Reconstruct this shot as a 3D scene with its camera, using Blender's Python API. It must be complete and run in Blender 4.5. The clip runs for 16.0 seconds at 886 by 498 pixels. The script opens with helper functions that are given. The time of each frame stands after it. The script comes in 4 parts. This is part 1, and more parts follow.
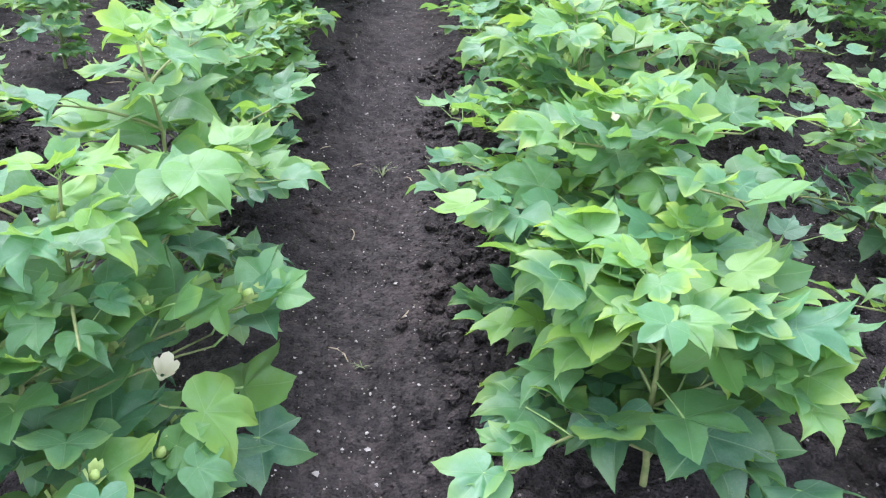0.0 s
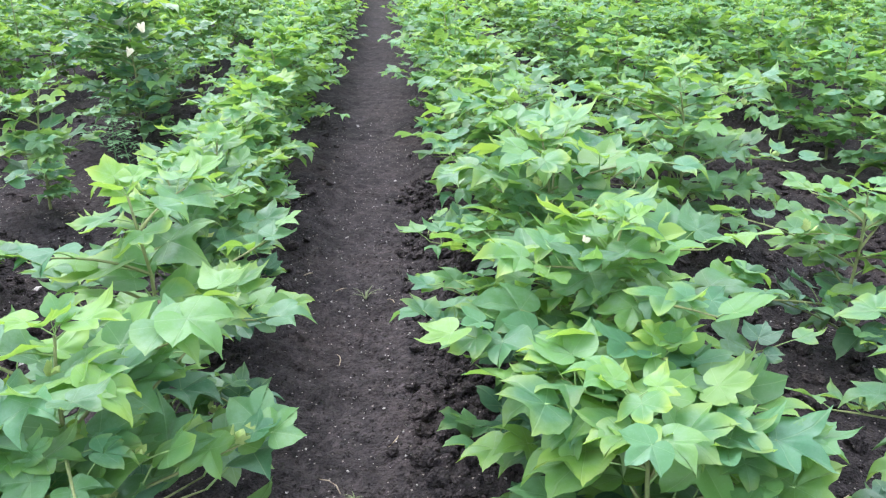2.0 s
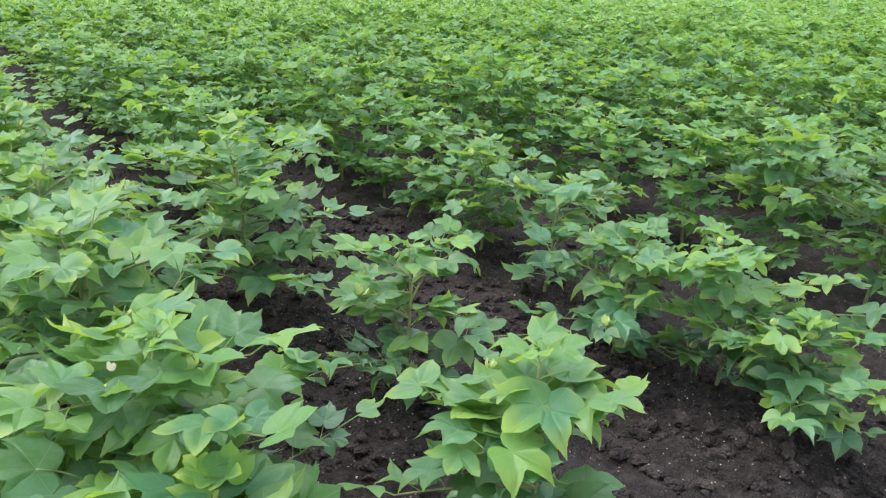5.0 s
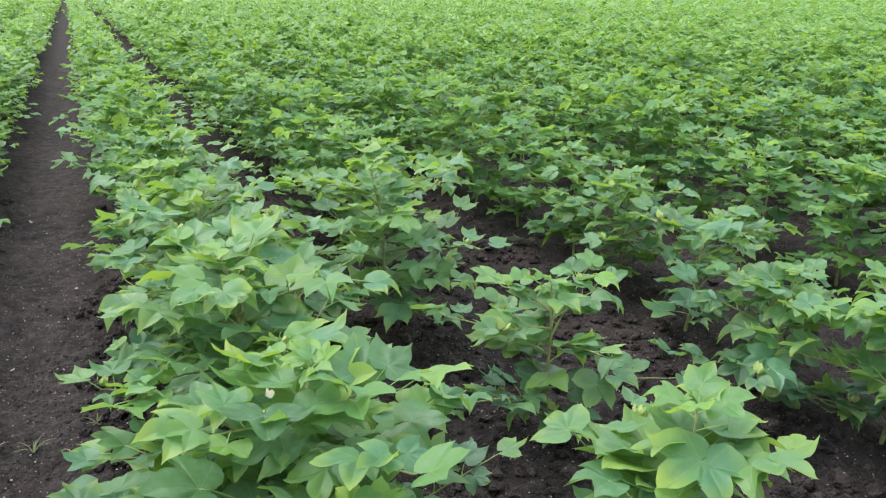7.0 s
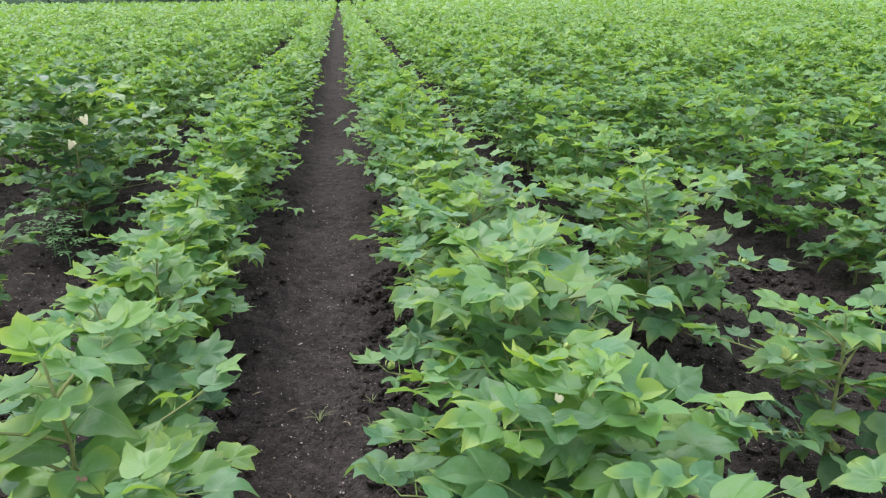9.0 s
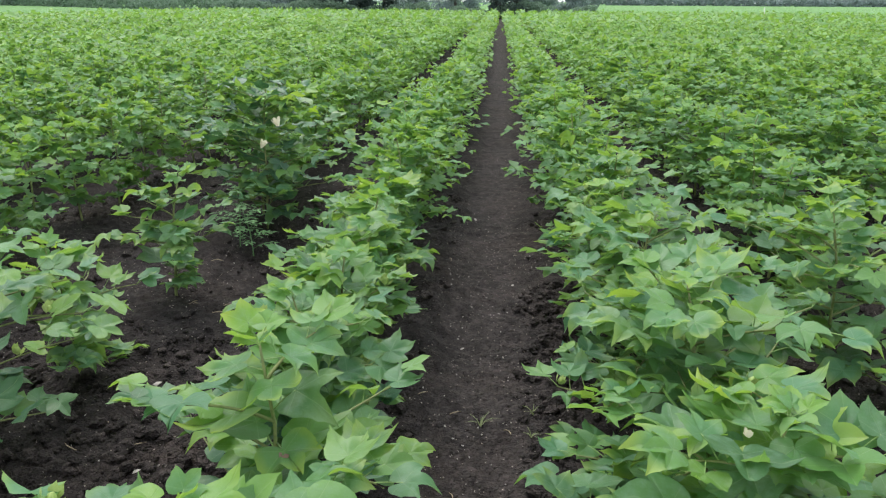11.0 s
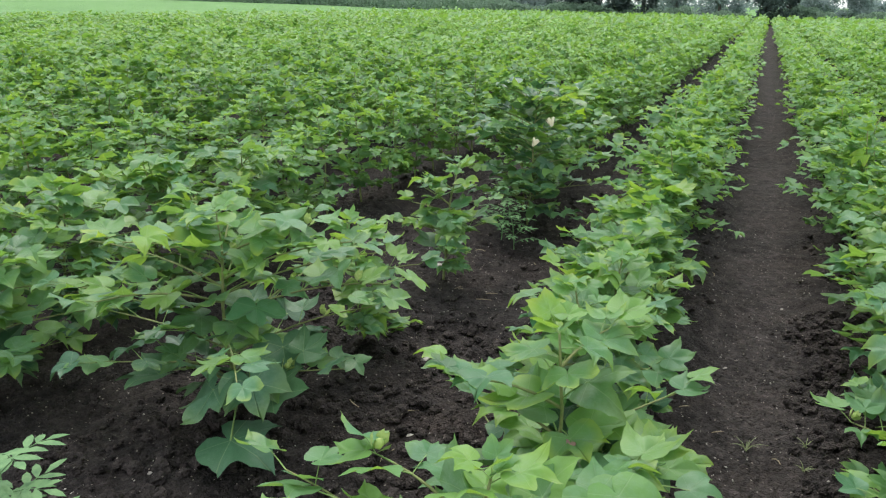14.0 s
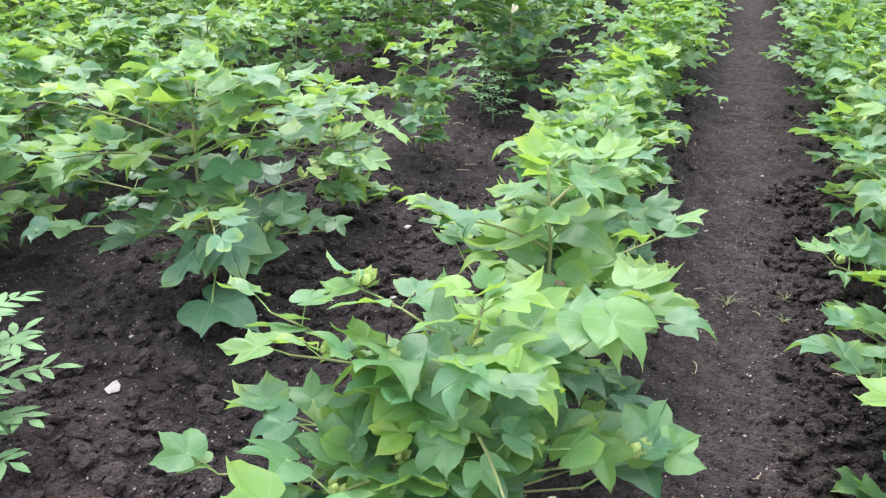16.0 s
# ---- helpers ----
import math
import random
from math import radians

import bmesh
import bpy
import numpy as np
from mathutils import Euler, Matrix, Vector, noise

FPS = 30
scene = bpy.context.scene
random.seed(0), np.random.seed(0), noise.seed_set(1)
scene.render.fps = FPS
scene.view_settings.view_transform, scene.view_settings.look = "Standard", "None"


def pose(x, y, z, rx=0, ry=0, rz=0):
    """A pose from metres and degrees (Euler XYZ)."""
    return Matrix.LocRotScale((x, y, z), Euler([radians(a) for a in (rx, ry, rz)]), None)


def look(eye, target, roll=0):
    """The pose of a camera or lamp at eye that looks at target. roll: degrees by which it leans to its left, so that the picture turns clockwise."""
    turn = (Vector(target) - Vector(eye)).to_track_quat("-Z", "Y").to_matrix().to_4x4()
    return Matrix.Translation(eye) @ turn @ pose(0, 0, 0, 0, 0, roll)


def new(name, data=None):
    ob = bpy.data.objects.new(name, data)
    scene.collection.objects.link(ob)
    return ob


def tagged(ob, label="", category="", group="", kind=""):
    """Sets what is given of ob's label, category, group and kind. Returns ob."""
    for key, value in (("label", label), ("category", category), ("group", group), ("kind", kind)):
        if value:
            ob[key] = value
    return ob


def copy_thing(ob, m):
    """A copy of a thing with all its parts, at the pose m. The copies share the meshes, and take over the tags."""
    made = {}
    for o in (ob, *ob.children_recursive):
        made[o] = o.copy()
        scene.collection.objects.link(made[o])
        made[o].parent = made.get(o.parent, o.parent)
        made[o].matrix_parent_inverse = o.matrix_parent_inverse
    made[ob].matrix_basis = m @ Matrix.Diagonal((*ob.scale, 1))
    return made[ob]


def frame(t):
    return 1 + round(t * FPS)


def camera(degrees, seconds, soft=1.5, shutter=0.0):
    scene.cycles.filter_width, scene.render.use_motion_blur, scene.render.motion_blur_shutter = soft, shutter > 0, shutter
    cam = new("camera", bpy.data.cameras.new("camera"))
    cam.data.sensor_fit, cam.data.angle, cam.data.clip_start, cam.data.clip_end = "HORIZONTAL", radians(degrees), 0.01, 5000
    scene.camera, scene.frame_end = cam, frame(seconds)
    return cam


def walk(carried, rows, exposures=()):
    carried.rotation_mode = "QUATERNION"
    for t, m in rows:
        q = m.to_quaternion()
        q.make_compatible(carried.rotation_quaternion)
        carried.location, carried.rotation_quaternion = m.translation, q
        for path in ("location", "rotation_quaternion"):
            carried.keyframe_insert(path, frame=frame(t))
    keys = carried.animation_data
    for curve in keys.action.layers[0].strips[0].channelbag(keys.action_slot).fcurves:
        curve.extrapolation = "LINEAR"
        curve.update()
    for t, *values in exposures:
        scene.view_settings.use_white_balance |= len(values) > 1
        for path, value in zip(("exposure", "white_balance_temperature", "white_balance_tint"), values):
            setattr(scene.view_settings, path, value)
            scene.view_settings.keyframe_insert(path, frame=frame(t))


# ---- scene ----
cam = camera(59.07, 16.0, soft=1.25)
# seconds, place in metres, turn to the left, tilt up and roll in degrees
PATH = (
    (0.0, 0.151, -0.079, 1.153, -2.06, -30.28, 1.72),
    (0.5, 0.141, -0.086, 1.174, -1.08, -28.23, -0.64),
    (1.0, 0.134, -0.091, 1.188, -0.72, -25.68, -0.40),
    (1.5, 0.132, -0.099, 1.202, -0.18, -23.62, -0.69),
    (2.0, 0.147, -0.107, 1.215, -3.48, -22.45, -0.89),
    (2.5, 0.183, -0.105, 1.233, -9.30, -21.06, 0.23),
    (3.0, 0.238, -0.075, 1.249, -16.86, -19.70, 1.18),
    (3.5, 0.284, -0.050, 1.273, -22.63, -19.56, 0.09),
    (3.7, 0.303, -0.033, 1.293, -26.43, -19.90, 1.69),
    (4.2, 0.317, -0.015, 1.300, -31.60, -19.98, 1.79),
    (4.7, 0.331, 0.015, 1.302, -33.84, -20.10, 1.86),
    (5.2, 0.340, 0.044, 1.303, -33.69, -20.14, 1.89),
    (5.8, 0.341, 0.062, 1.305, -31.16, -19.95, 1.83),
    (6.0, 0.332, 0.067, 1.311, -29.69, -19.64, 1.68),
    (6.5, 0.313, 0.082, 1.319, -26.70, -18.94, 0.86),
    (7.0, 0.296, 0.086, 1.324, -24.39, -18.59, 0.72),
    (7.5, 0.280, 0.086, 1.330, -21.93, -18.59, 0.66),
    (8.0, 0.227, 0.096, 1.337, -15.67, -18.30, 0.16),
    (8.5, 0.186, 0.097, 1.340, -9.95, -18.06, -0.25),
    (9.0, 0.169, 0.101, 1.343, -6.66, -18.30, -0.57),
    (9.2, 0.163, 0.100, 1.345, -5.15, -18.12, -0.33),
    (9.7, 0.146, 0.096, 1.350, -2.23, -18.12, -0.26),
    (10.2, 0.118, 0.085, 1.357, 0.11, -18.02, -0.04),
    (10.7, 0.085, 0.071, 1.365, 2.54, -17.80, 0.24),
    (11.1, 0.060, 0.059, 1.370, 4.98, -17.52, 0.45),
    (11.5, 0.042, 0.050, 1.373, 8.24, -17.16, 0.60),
    (12.0, 0.006, 0.032, 1.375, 12.96, -16.65, 0.88),
    (12.5, -0.021, 0.021, 1.376, 17.17, -16.88, 0.72),
    (13.0, -0.042, 0.014, 1.372, 19.15, -17.24, 1.02),
    (13.5, -0.049, -0.005, 1.373, 19.50, -17.87, 1.59),
    (14.0, -0.078, -0.029, 1.371, 21.81, -17.64, 1.11),
    (14.5, -0.100, -0.045, 1.370, 23.88, -18.04, 1.03),
    (15.0, -0.098, -0.048, 1.327, 22.95, -20.88, 1.18),
    (15.5, -0.092, -0.018, 1.271, 21.88, -23.93, 0.71),
    (16.0, -0.102, -0.024, 1.241, 19.69, -25.21, 0.89),
)


def aim(x, y, z, yaw, pitch, roll):
    return pose(x, y, z, 0, 0, yaw) @ pose(0, 0, 0, 90 + pitch) @ pose(0, 0, 0, 0, 0, roll)


EXPOSURE = ((0.0, 1.52, 5780, 20), (1.5, 1.50, 5800, 20), (2.5, 1.28, 5920, 18), (3.5, 1.03, 6180, 15), (6.0, 0.90, 6320, 14), (9.0, 0.74, 6430, 15),
            (12.5, 0.48, 6520, 8), (14.5, 0.58, 6560, 9), (15.2, 1.02, 6380, 16), (16.0, 1.42, 6260, 20))
walk(cam, [(row[0], aim(*row[1:])) for row in PATH], EXPOSURE)

# ---- light: a bright overcast sky, soft sun high behind the cloud ----
world = bpy.data.worlds.new("overcast_sky")
scene.world = world
world.use_nodes = True
wn, wl = world.node_tree.nodes, world.node_tree.links
sky = wn.new("ShaderNodeTexSky")
sky.sky_type = "NISHITA"
sky.sun_disc = False
sky.sun_elevation, sky.sun_rotation = radians(58), radians(-29)
sky.air_density, sky.dust_density, sky.ozone_density = 1.0, 2.0, 1.0
# a closed, even deck of white cloud over the clear sky
clouds = wn.new("ShaderNodeTexNoise")
clouds.inputs["Scale"].default_value, clouds.inputs["Detail"].default_value = 2.2, 4.0
cover = wn.new("ShaderNodeMapRange")
for socket, value in zip(cover.inputs[1:5], (0.25, 0.75, 0.72, 0.92)):
    socket.default_value = value
wl.new(clouds.outputs["Fac"], cover.inputs[0])
deck = wn.new("ShaderNodeMix")
deck.data_type = "RGBA"
deck.inputs[7].default_value = (7.1, 7.4, 7.7, 1)
wl.new(cover.outputs[0], deck.inputs[0])
wl.new(sky.outputs[0], deck.inputs[6])
wl.new(deck.outputs[2], wn["Background"].inputs[0])
wn["Background"].inputs[1].default_value = 0.15
sun = new("sun", bpy.data.lights.new("sun", "SUN"))
sun.data.energy, sun.data.angle, sun.data.color = 1.70, radians(42), (1.0, 0.96, 0.9)
sun.matrix_world = look((-20, 36, 66), (0, 0, 0))

# ---- materials ----


class Nodes:
    """A short way to write node materials."""

    def __init__(self, name):
        self.m = bpy.data.materials.new(name)
        self.m.use_nodes = True
        self.t = self.m.node_tree
        self.bsdf = self.t.nodes["Principled BSDF"]
        self.out = self.t.nodes["Material Output"]

    def put(self, socket, value):
        if isinstance(value, bpy.types.NodeSocket):
            self.t.links.new(value, socket)
        elif isinstance(value, (tuple, list)) and len(value) == 3 and len(socket.default_value) == 4:
            socket.default_value = (*value, 1)
        else:
            socket.default_value = value

    def node(self, kind, **inputs):
        n = self.t.nodes.new(kind)
        for key, value in inputs.items():
            self.put(n.inputs[key], value)
        return n

    def math(self, op, a, b=0.0, c=0.0, clamp=False):
        n = self.t.nodes.new("ShaderNodeMath")
        n.operation, n.use_clamp = op, clamp
        for s, v in zip(n.inputs, (a, b, c)):
            self.put(s, v)
        return n.outputs[0]

    def noise(self, where, scale, detail=4.0, rough=0.6):
        return self.node("ShaderNodeTexNoise", Vector=where, Scale=scale, Detail=detail, Roughness=rough).outputs["Fac"]

    def span(self, value, a, b, c=0.0, d=1.0):
        n = self.t.nodes.new("ShaderNodeMapRange")
        for s, v in zip(n.inputs, (value, a, b, c, d)):
            self.put(s, v)
        return n.outputs[0]

    def mix(self, fac, a, b, mode="MIX"):
        n = self.t.nodes.new("ShaderNodeMix")
        n.data_type, n.blend_type = "RGBA", mode
        self.put(n.inputs[0], fac), self.put(n.inputs[6], a), self.put(n.inputs[7], b)
        return n.outputs[2]

    def bump(self, height, strength, distance):
        return self.node("ShaderNodeBump", Height=height, Strength=strength, Distance=distance).outputs[0]

    def set(self, **inputs):
        for key, value in inputs.items():
            self.put(self.bsdf.inputs[key.replace("_", " ")], value)
        return self

    def coords(self, which="Object"):
        return self.t.nodes.new("ShaderNodeTexCoord").outputs[which]

    def world_place(self):
        return self.t.nodes.new("ShaderNodeNewGeometry").outputs["Position"]

    def thin(self, colour, share):
        """Lets light through a thin sheet."""
        through_light = self.node("ShaderNodeBsdfTranslucent", Color=colour).outputs[0]
        m = self.node("ShaderNodeMixShader", Fac=share)
        self.t.links.new(self.bsdf.outputs[0], m.inputs[1])
        self.t.links.new(through_light, m.inputs[2])
        self.t.links.new(m.outputs[0], self.out.inputs[0])


def leaf_material(name, dark, light, glow, joined, veins=True, lit=0.40, margin=0.6, cool=0.75, lime=0.60):
    """A cotton leaf: pale palmate veins, blotches, a soft sheen partly painted, light coming through."""
    n = Nodes(name)
    if joined:
        chance = n.t.nodes.new("ShaderNodeNewGeometry").outputs["Random Per Island"]
    else:
        chance = n.t.nodes.new("ShaderNodeObjectInfo").outputs["Random"]
    uv = n.t.nodes.new("ShaderNodeUVMap").outputs[0]
    place = n.world_place()
    blot = n.noise(place, 22.0, 3.0)
    patch = n.noise(place, 2.3, 2.0)
    mixing = n.math("ADD", n.math("MULTIPLY", chance, 0.6), n.math("ADD", n.math("MULTIPLY", blot, 0.35), n.math("MULTIPLY", patch, 0.5)))
    colour = n.mix(n.span(mixing, 0.35, 1.15), dark, light)
    # soft pale blotches of dust and fine hairs, bluish to paint the sky's sheen
    dusty_sheen_at = n.math("MULTIPLY", n.span(n.noise(place, 34.0, 4.0, 0.65), 0.42, 0.72), n.span(n.noise(place, 7.0, 2.0), 0.35, 0.65, 0.15, 1.0))
    # leaves differ: cool blue-green ones and lime-yellow ones
    share = 0.75 if joined else 1.0
    colour = n.mix(n.span(n.math("FRACT", n.math("MULTIPLY", chance, 5.1)), 0.35, 1.0, 0.0, cool * share), colour, (0.068, 0.23, 0.118))
    colour = n.mix(n.span(n.math("FRACT", n.math("MULTIPLY", chance, 3.3)), 0.68, 1.0, 0.0, lime * share), colour, (0.235, 0.425, 0.032))
    colour = n.mix(n.math("MULTIPLY", dusty_sheen_at, 0.26 + 0.30 * cool), colour, (0.28, 0.43, 0.32))
    colour = n.mix(n.span(n.noise(place, 300.0, 2.0), 0.55, 0.8, 0.0, 0.12), colour, (0.5, 0.6, 0.4))
    # now and then a yellowing leaf
    colour = n.mix(n.span(chance, 0.95, 1.0, 0.0, 0.35), colour, (0.34, 0.43, 0.08))
    height = n.math("ADD", n.noise(place, 160.0, 2.0), n.math("MULTIPLY", n.noise(place, 55.0, 2.0), 1.6))
    if veins:
        sep = n.node("ShaderNodeSeparateXYZ", Vector=uv)
        # yellowing margins on some leaves
        reach = n.math("POWER", n.math("ADD", n.math("MULTIPLY", sep.outputs[0], sep.outputs[0]), n.math("MULTIPLY", sep.outputs[1], sep.outputs[1])), 0.5)
        rim = n.math("MULTIPLY", n.span(n.math("ADD", reach, n.math("MULTIPLY", blot, 0.5)), 0.75, 1.25), n.span(n.math("FRACT", n.math("MULTIPLY", chance, 7.7)), 0.3, 1.0, 0.0, margin))
        colour = n.mix(rim, colour, (0.36, 0.48, 0.07))
        u, v = n.math("ABSOLUTE", sep.outputs[0]), sep.outputs[1]
        best = None
        for degrees in (0, 57, 114):
            s, c = math.sin(radians(degrees)), math.cos(radians(degrees))
            across = n.math("ABSOLUTE", n.math("SUBTRACT", n.math("MULTIPLY", u, c), n.math("MULTIPLY", v, s)))
            along = n.math("ADD", n.math("MULTIPLY", u, s), n.math("MULTIPLY", v, c))
            off = n.math("ADD", across, n.math("MULTIPLY", n.math("LESS_THAN", along, 0.0), 9.0))
            best = off if best is None else n.math("MINIMUM", best, off)
        line = n.span(best, 0.002, 0.014, 1.0, 0.0)
        colour = n.mix(n.math("MULTIPLY", line, 0.26), colour, (0.40, 0.53, 0.26))
        height = n.math("SUBTRACT", height, n.math("MULTIPLY", line, 2.0))
    n.set(Base_Color=colour, Roughness=n.span(blot, 0.3, 0.7, 0.36, 0.54), Specular_IOR_Level=0.30 if joined else 0.52, Normal=n.bump(height, 0.25, 0.002))
    n.thin(n.mix(0.55, colour, glow), lit)
    return n.m


DARK, LIGHT, GLOW = (0.044, 0.138, 0.054), (0.155, 0.340, 0.115), (0.34, 0.56, 0.05)
leaf_mat = leaf_material("cotton_leaf", DARK, LIGHT, GLOW, False)
leaf_joined = leaf_material("cotton_leaf_mass", DARK, (0.172, 0.375, 0.108), GLOW, True, cool=0.5)
young_mat = leaf_material("young_cotton_leaf", (0.082, 0.228, 0.074), (0.175, 0.36, 0.086), (0.42, 0.62, 0.035), False, lit=0.42, margin=0.95, cool=0.35, lime=0.6)
young_joined = leaf_material("young_cotton_leaf_mass", (0.082, 0.228, 0.074), (0.175, 0.36, 0.086), (0.42, 0.62, 0.035), True, lit=0.42, margin=0.95, cool=0.2, lime=1.6)
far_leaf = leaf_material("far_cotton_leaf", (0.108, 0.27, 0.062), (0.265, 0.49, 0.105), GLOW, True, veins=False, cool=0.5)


def plain_green(name, a, b, rough=0.6, scale=40.0, thin=0.0):
    n = Nodes(name)
    p = n.world_place()
    c = n.mix(n.span(n.noise(p, scale), 0.3, 0.7), a, b)
    n.set(Base_Color=c, Roughness=rough, Specular_IOR_Level=0.3, Normal=n.bump(n.noise(p, scale * 6), 0.3, 0.002))
    if thin:
        n.thin(c, thin)
    return n.m


petiole_mat = plain_green("petiole", (0.18, 0.31, 0.09), (0.31, 0.43, 0.16))
stem_mat = plain_green("cotton_stem", (0.14, 0.19, 0.065), (0.27, 0.29, 0.12))
boll_mat = plain_green("boll", (0.30, 0.42, 0.12), (0.45, 0.55, 0.20), 0.5, 90.0)
weed_mat = plain_green("weed", (0.075, 0.17, 0.07), (0.16, 0.29, 0.12))
grass_mat = plain_green("grass_blade", (0.11, 0.15, 0.065), (0.22, 0.25, 0.12))
# dark trees: colour turned a little blue for distance haze
tree_leaf = plain_green("tree_leaf", (0.060, 0.095, 0.085), (0.115, 0.165, 0.150), 0.8, 0.7, 0.4)
bush_leaf = plain_green("bush_leaf", (0.14, 0.225, 0.155), (0.23, 0.325, 0.235), 0.7, 0.8, 0.4)
# distance haze put into the leaf colour: much paler and bluer than a near tree
hazed_leaf = plain_green("haze_paled_tree_leaf", (0.23, 0.30, 0.30), (0.33, 0.40, 0.39), 0.9, 0.7, 0.5)
bark_mat = plain_green("bark", (0.06, 0.055, 0.048), (0.13, 0.12, 0.105), 0.9, 14.0)


def petal(name, a, b):
    n = Nodes(name)
    p = n.coords()
    c = n.mix(n.noise(p, 60.0), a, b)
    n.set(Base_Color=c, Roughness=0.6)
    n.thin(c, 0.35)
    return n.m


cream = petal("cream_petal", (0.60, 0.58, 0.40), (0.72, 0.70, 0.53))
pink = petal("faded_petal", (0.36, 0.20, 0.18), (0.46, 0.31, 0.25))


def soil_material(name, dusty):
    """Dark, crumbly black-cotton soil, paler and greyer where it is trodden and dry."""
    n = Nodes(name)
    p = n.world_place()
    sep = n.node("ShaderNodeSeparateXYZ", Vector=p)
    big, mid, fine = n.noise(p, 1.7, 3.0), n.noise(p, 13.0, 5.0), n.noise(p, 120.0, 4.0, 0.7)
    base = n.mix(n.span(mid, 0.35, 0.65), (0.0145, 0.0128, 0.0128), (0.046, 0.0405, 0.0402))
    base = n.mix(n.span(big, 0.45, 0.7, 0.0, 0.45), base, (0.070, 0.053, 0.047))
    base = n.mix(n.span(fine, 0.5, 0.7, 0.0, 0.50), base, (0.100, 0.084, 0.079))
    if dusty:
        # the trodden strip between the two middle rows
        strip = n.math("MULTIPLY", n.span(n.math("ABSOLUTE", n.math("ADD", n.math("ADD", sep.outputs[0], n.math("MULTIPLY", sep.outputs[1], 0.0065)), -0.045)), 0.08, 0.25, 1.0, 0.0), n.span(mid, 0.3, 0.62, 0.15, 0.9))
        base = n.mix(n.math("MULTIPLY", strip, 0.52), base, (0.102, 0.088, 0.088))
    else:
        # dry faces of the lumps, each a little different
        own = n.t.nodes.new("ShaderNodeNewGeometry").outputs["Random Per Island"]
        base = n.mix(n.span(own, 0.2, 1.0, 0.05, 0.6), base, (0.090, 0.076, 0.073))
    speck = n.node("ShaderNodeTexVoronoi", Vector=p, Scale=70.0)
    dot = n.math("MULTIPLY", n.math("LESS_THAN", speck.outputs["Distance"], 0.20), n.math("GREATER_THAN", n.node("ShaderNodeSeparateColor", Color=speck.outputs["Color"]).outputs[0], 0.84))
    base = n.mix(n.math("MULTIPLY", dot, 0.8), base, (0.36, 0.32, 0.28))
    crumb = n.node("ShaderNodeTexVoronoi", Vector=p, Scale=48.0, Randomness=1.0)
    grit = n.node("ShaderNodeTexVoronoi", Vector=p, Scale=130.0, Randomness=1.0)
    shade = n.node("ShaderNodeSeparateColor", Color=crumb.outputs["Color"]).outputs[1]
    base = n.mix(1.0, base, n.mix(shade, (0.72, 0.72, 0.72), (1.35, 1.3, 1.28)), "MULTIPLY")
    h = n.math("SUBTRACT", n.math("MULTIPLY", mid, 1.2), n.math("ADD", n.math("MULTIPLY", crumb.outputs["Distance"], 0.55), n.math("MULTIPLY", grit.outputs["Distance"], 0.4)))
    h = n.math("ADD", h, n.math("MULTIPLY", fine, 0.3))
    n.set(Base_Color=base, Roughness=0.95, Specular_IOR_Level=0.25, Normal=n.bump(h, 1.0, 0.03))
    return n.m


soil = soil_material("black_soil", True)
clod_mat = soil_material("soil_clod", False)


def stone_material():
    n = Nodes("pale_pebble")
    p = n.coords()
    n.set(Base_Color=n.mix(n.noise(p, 8.0), (0.30, 0.27, 0.24), (0.58, 0.54, 0.50)), Roughness=0.85, Normal=n.bump(n.noise(p, 30.0), 0.4, 0.01))
    return n.m


pebble_mat = stone_material()


def meadow_material():
    n = Nodes("meadow")
    p = n.world_place()
    c = n.mix(n.span(n.noise(p, 0.12, 3.0), 0.3, 0.7), (0.125, 0.28, 0.075), (0.19, 0.37, 0.11))
    c = n.mix(n.span(n.noise(p, 1.4, 5.0), 0.35, 0.7, 0.0, 0.75), c, (0.085, 0.21, 0.055))
    n.set(Base_Color=c, Roughness=0.9, Normal=n.bump(n.noise(p, 6.0), 0.8, 0.3))
    return n.m


meadow_mat = meadow_material()

# ---- mesh helpers ----


def big_mesh(name, verts, tris, mat_list, mat_index=None, uv=None, parent=None, smooth=True):
    """A mesh of very many triangles, from arrays."""
    me = bpy.data.meshes.new(name)
    me.vertices.add(len(verts))
    me.vertices.foreach_set("co", np.asarray(verts, dtype=np.float32).ravel())
    me.loops.add(3 * len(tris))
    me.loops.foreach_set("vertex_index", np.asarray(tris, dtype=np.int32).ravel())
    me.polygons.add(len(tris))
    me.polygons.foreach_set("loop_start", np.arange(0, 3 * len(tris), 3, dtype=np.int32))
    for m in mat_list:
        me.materials.append(m)
    if mat_index is not None:
        me.polygons.foreach_set("material_index", np.asarray(mat_index, dtype=np.int32))
    if uv is not None:
        layer = me.uv_layers.new(name="UVMap")
        layer.data.foreach_set("uv", np.asarray(uv, dtype=np.float32)[np.asarray(tris).ravel()].ravel())
    me.polygons.foreach_set("use_smooth", np.full(len(tris), smooth, dtype=bool))
    me.update(calc_edges=True)
    ob = new(name, me)
    if parent is not None:
        ob.parent = parent
    return ob


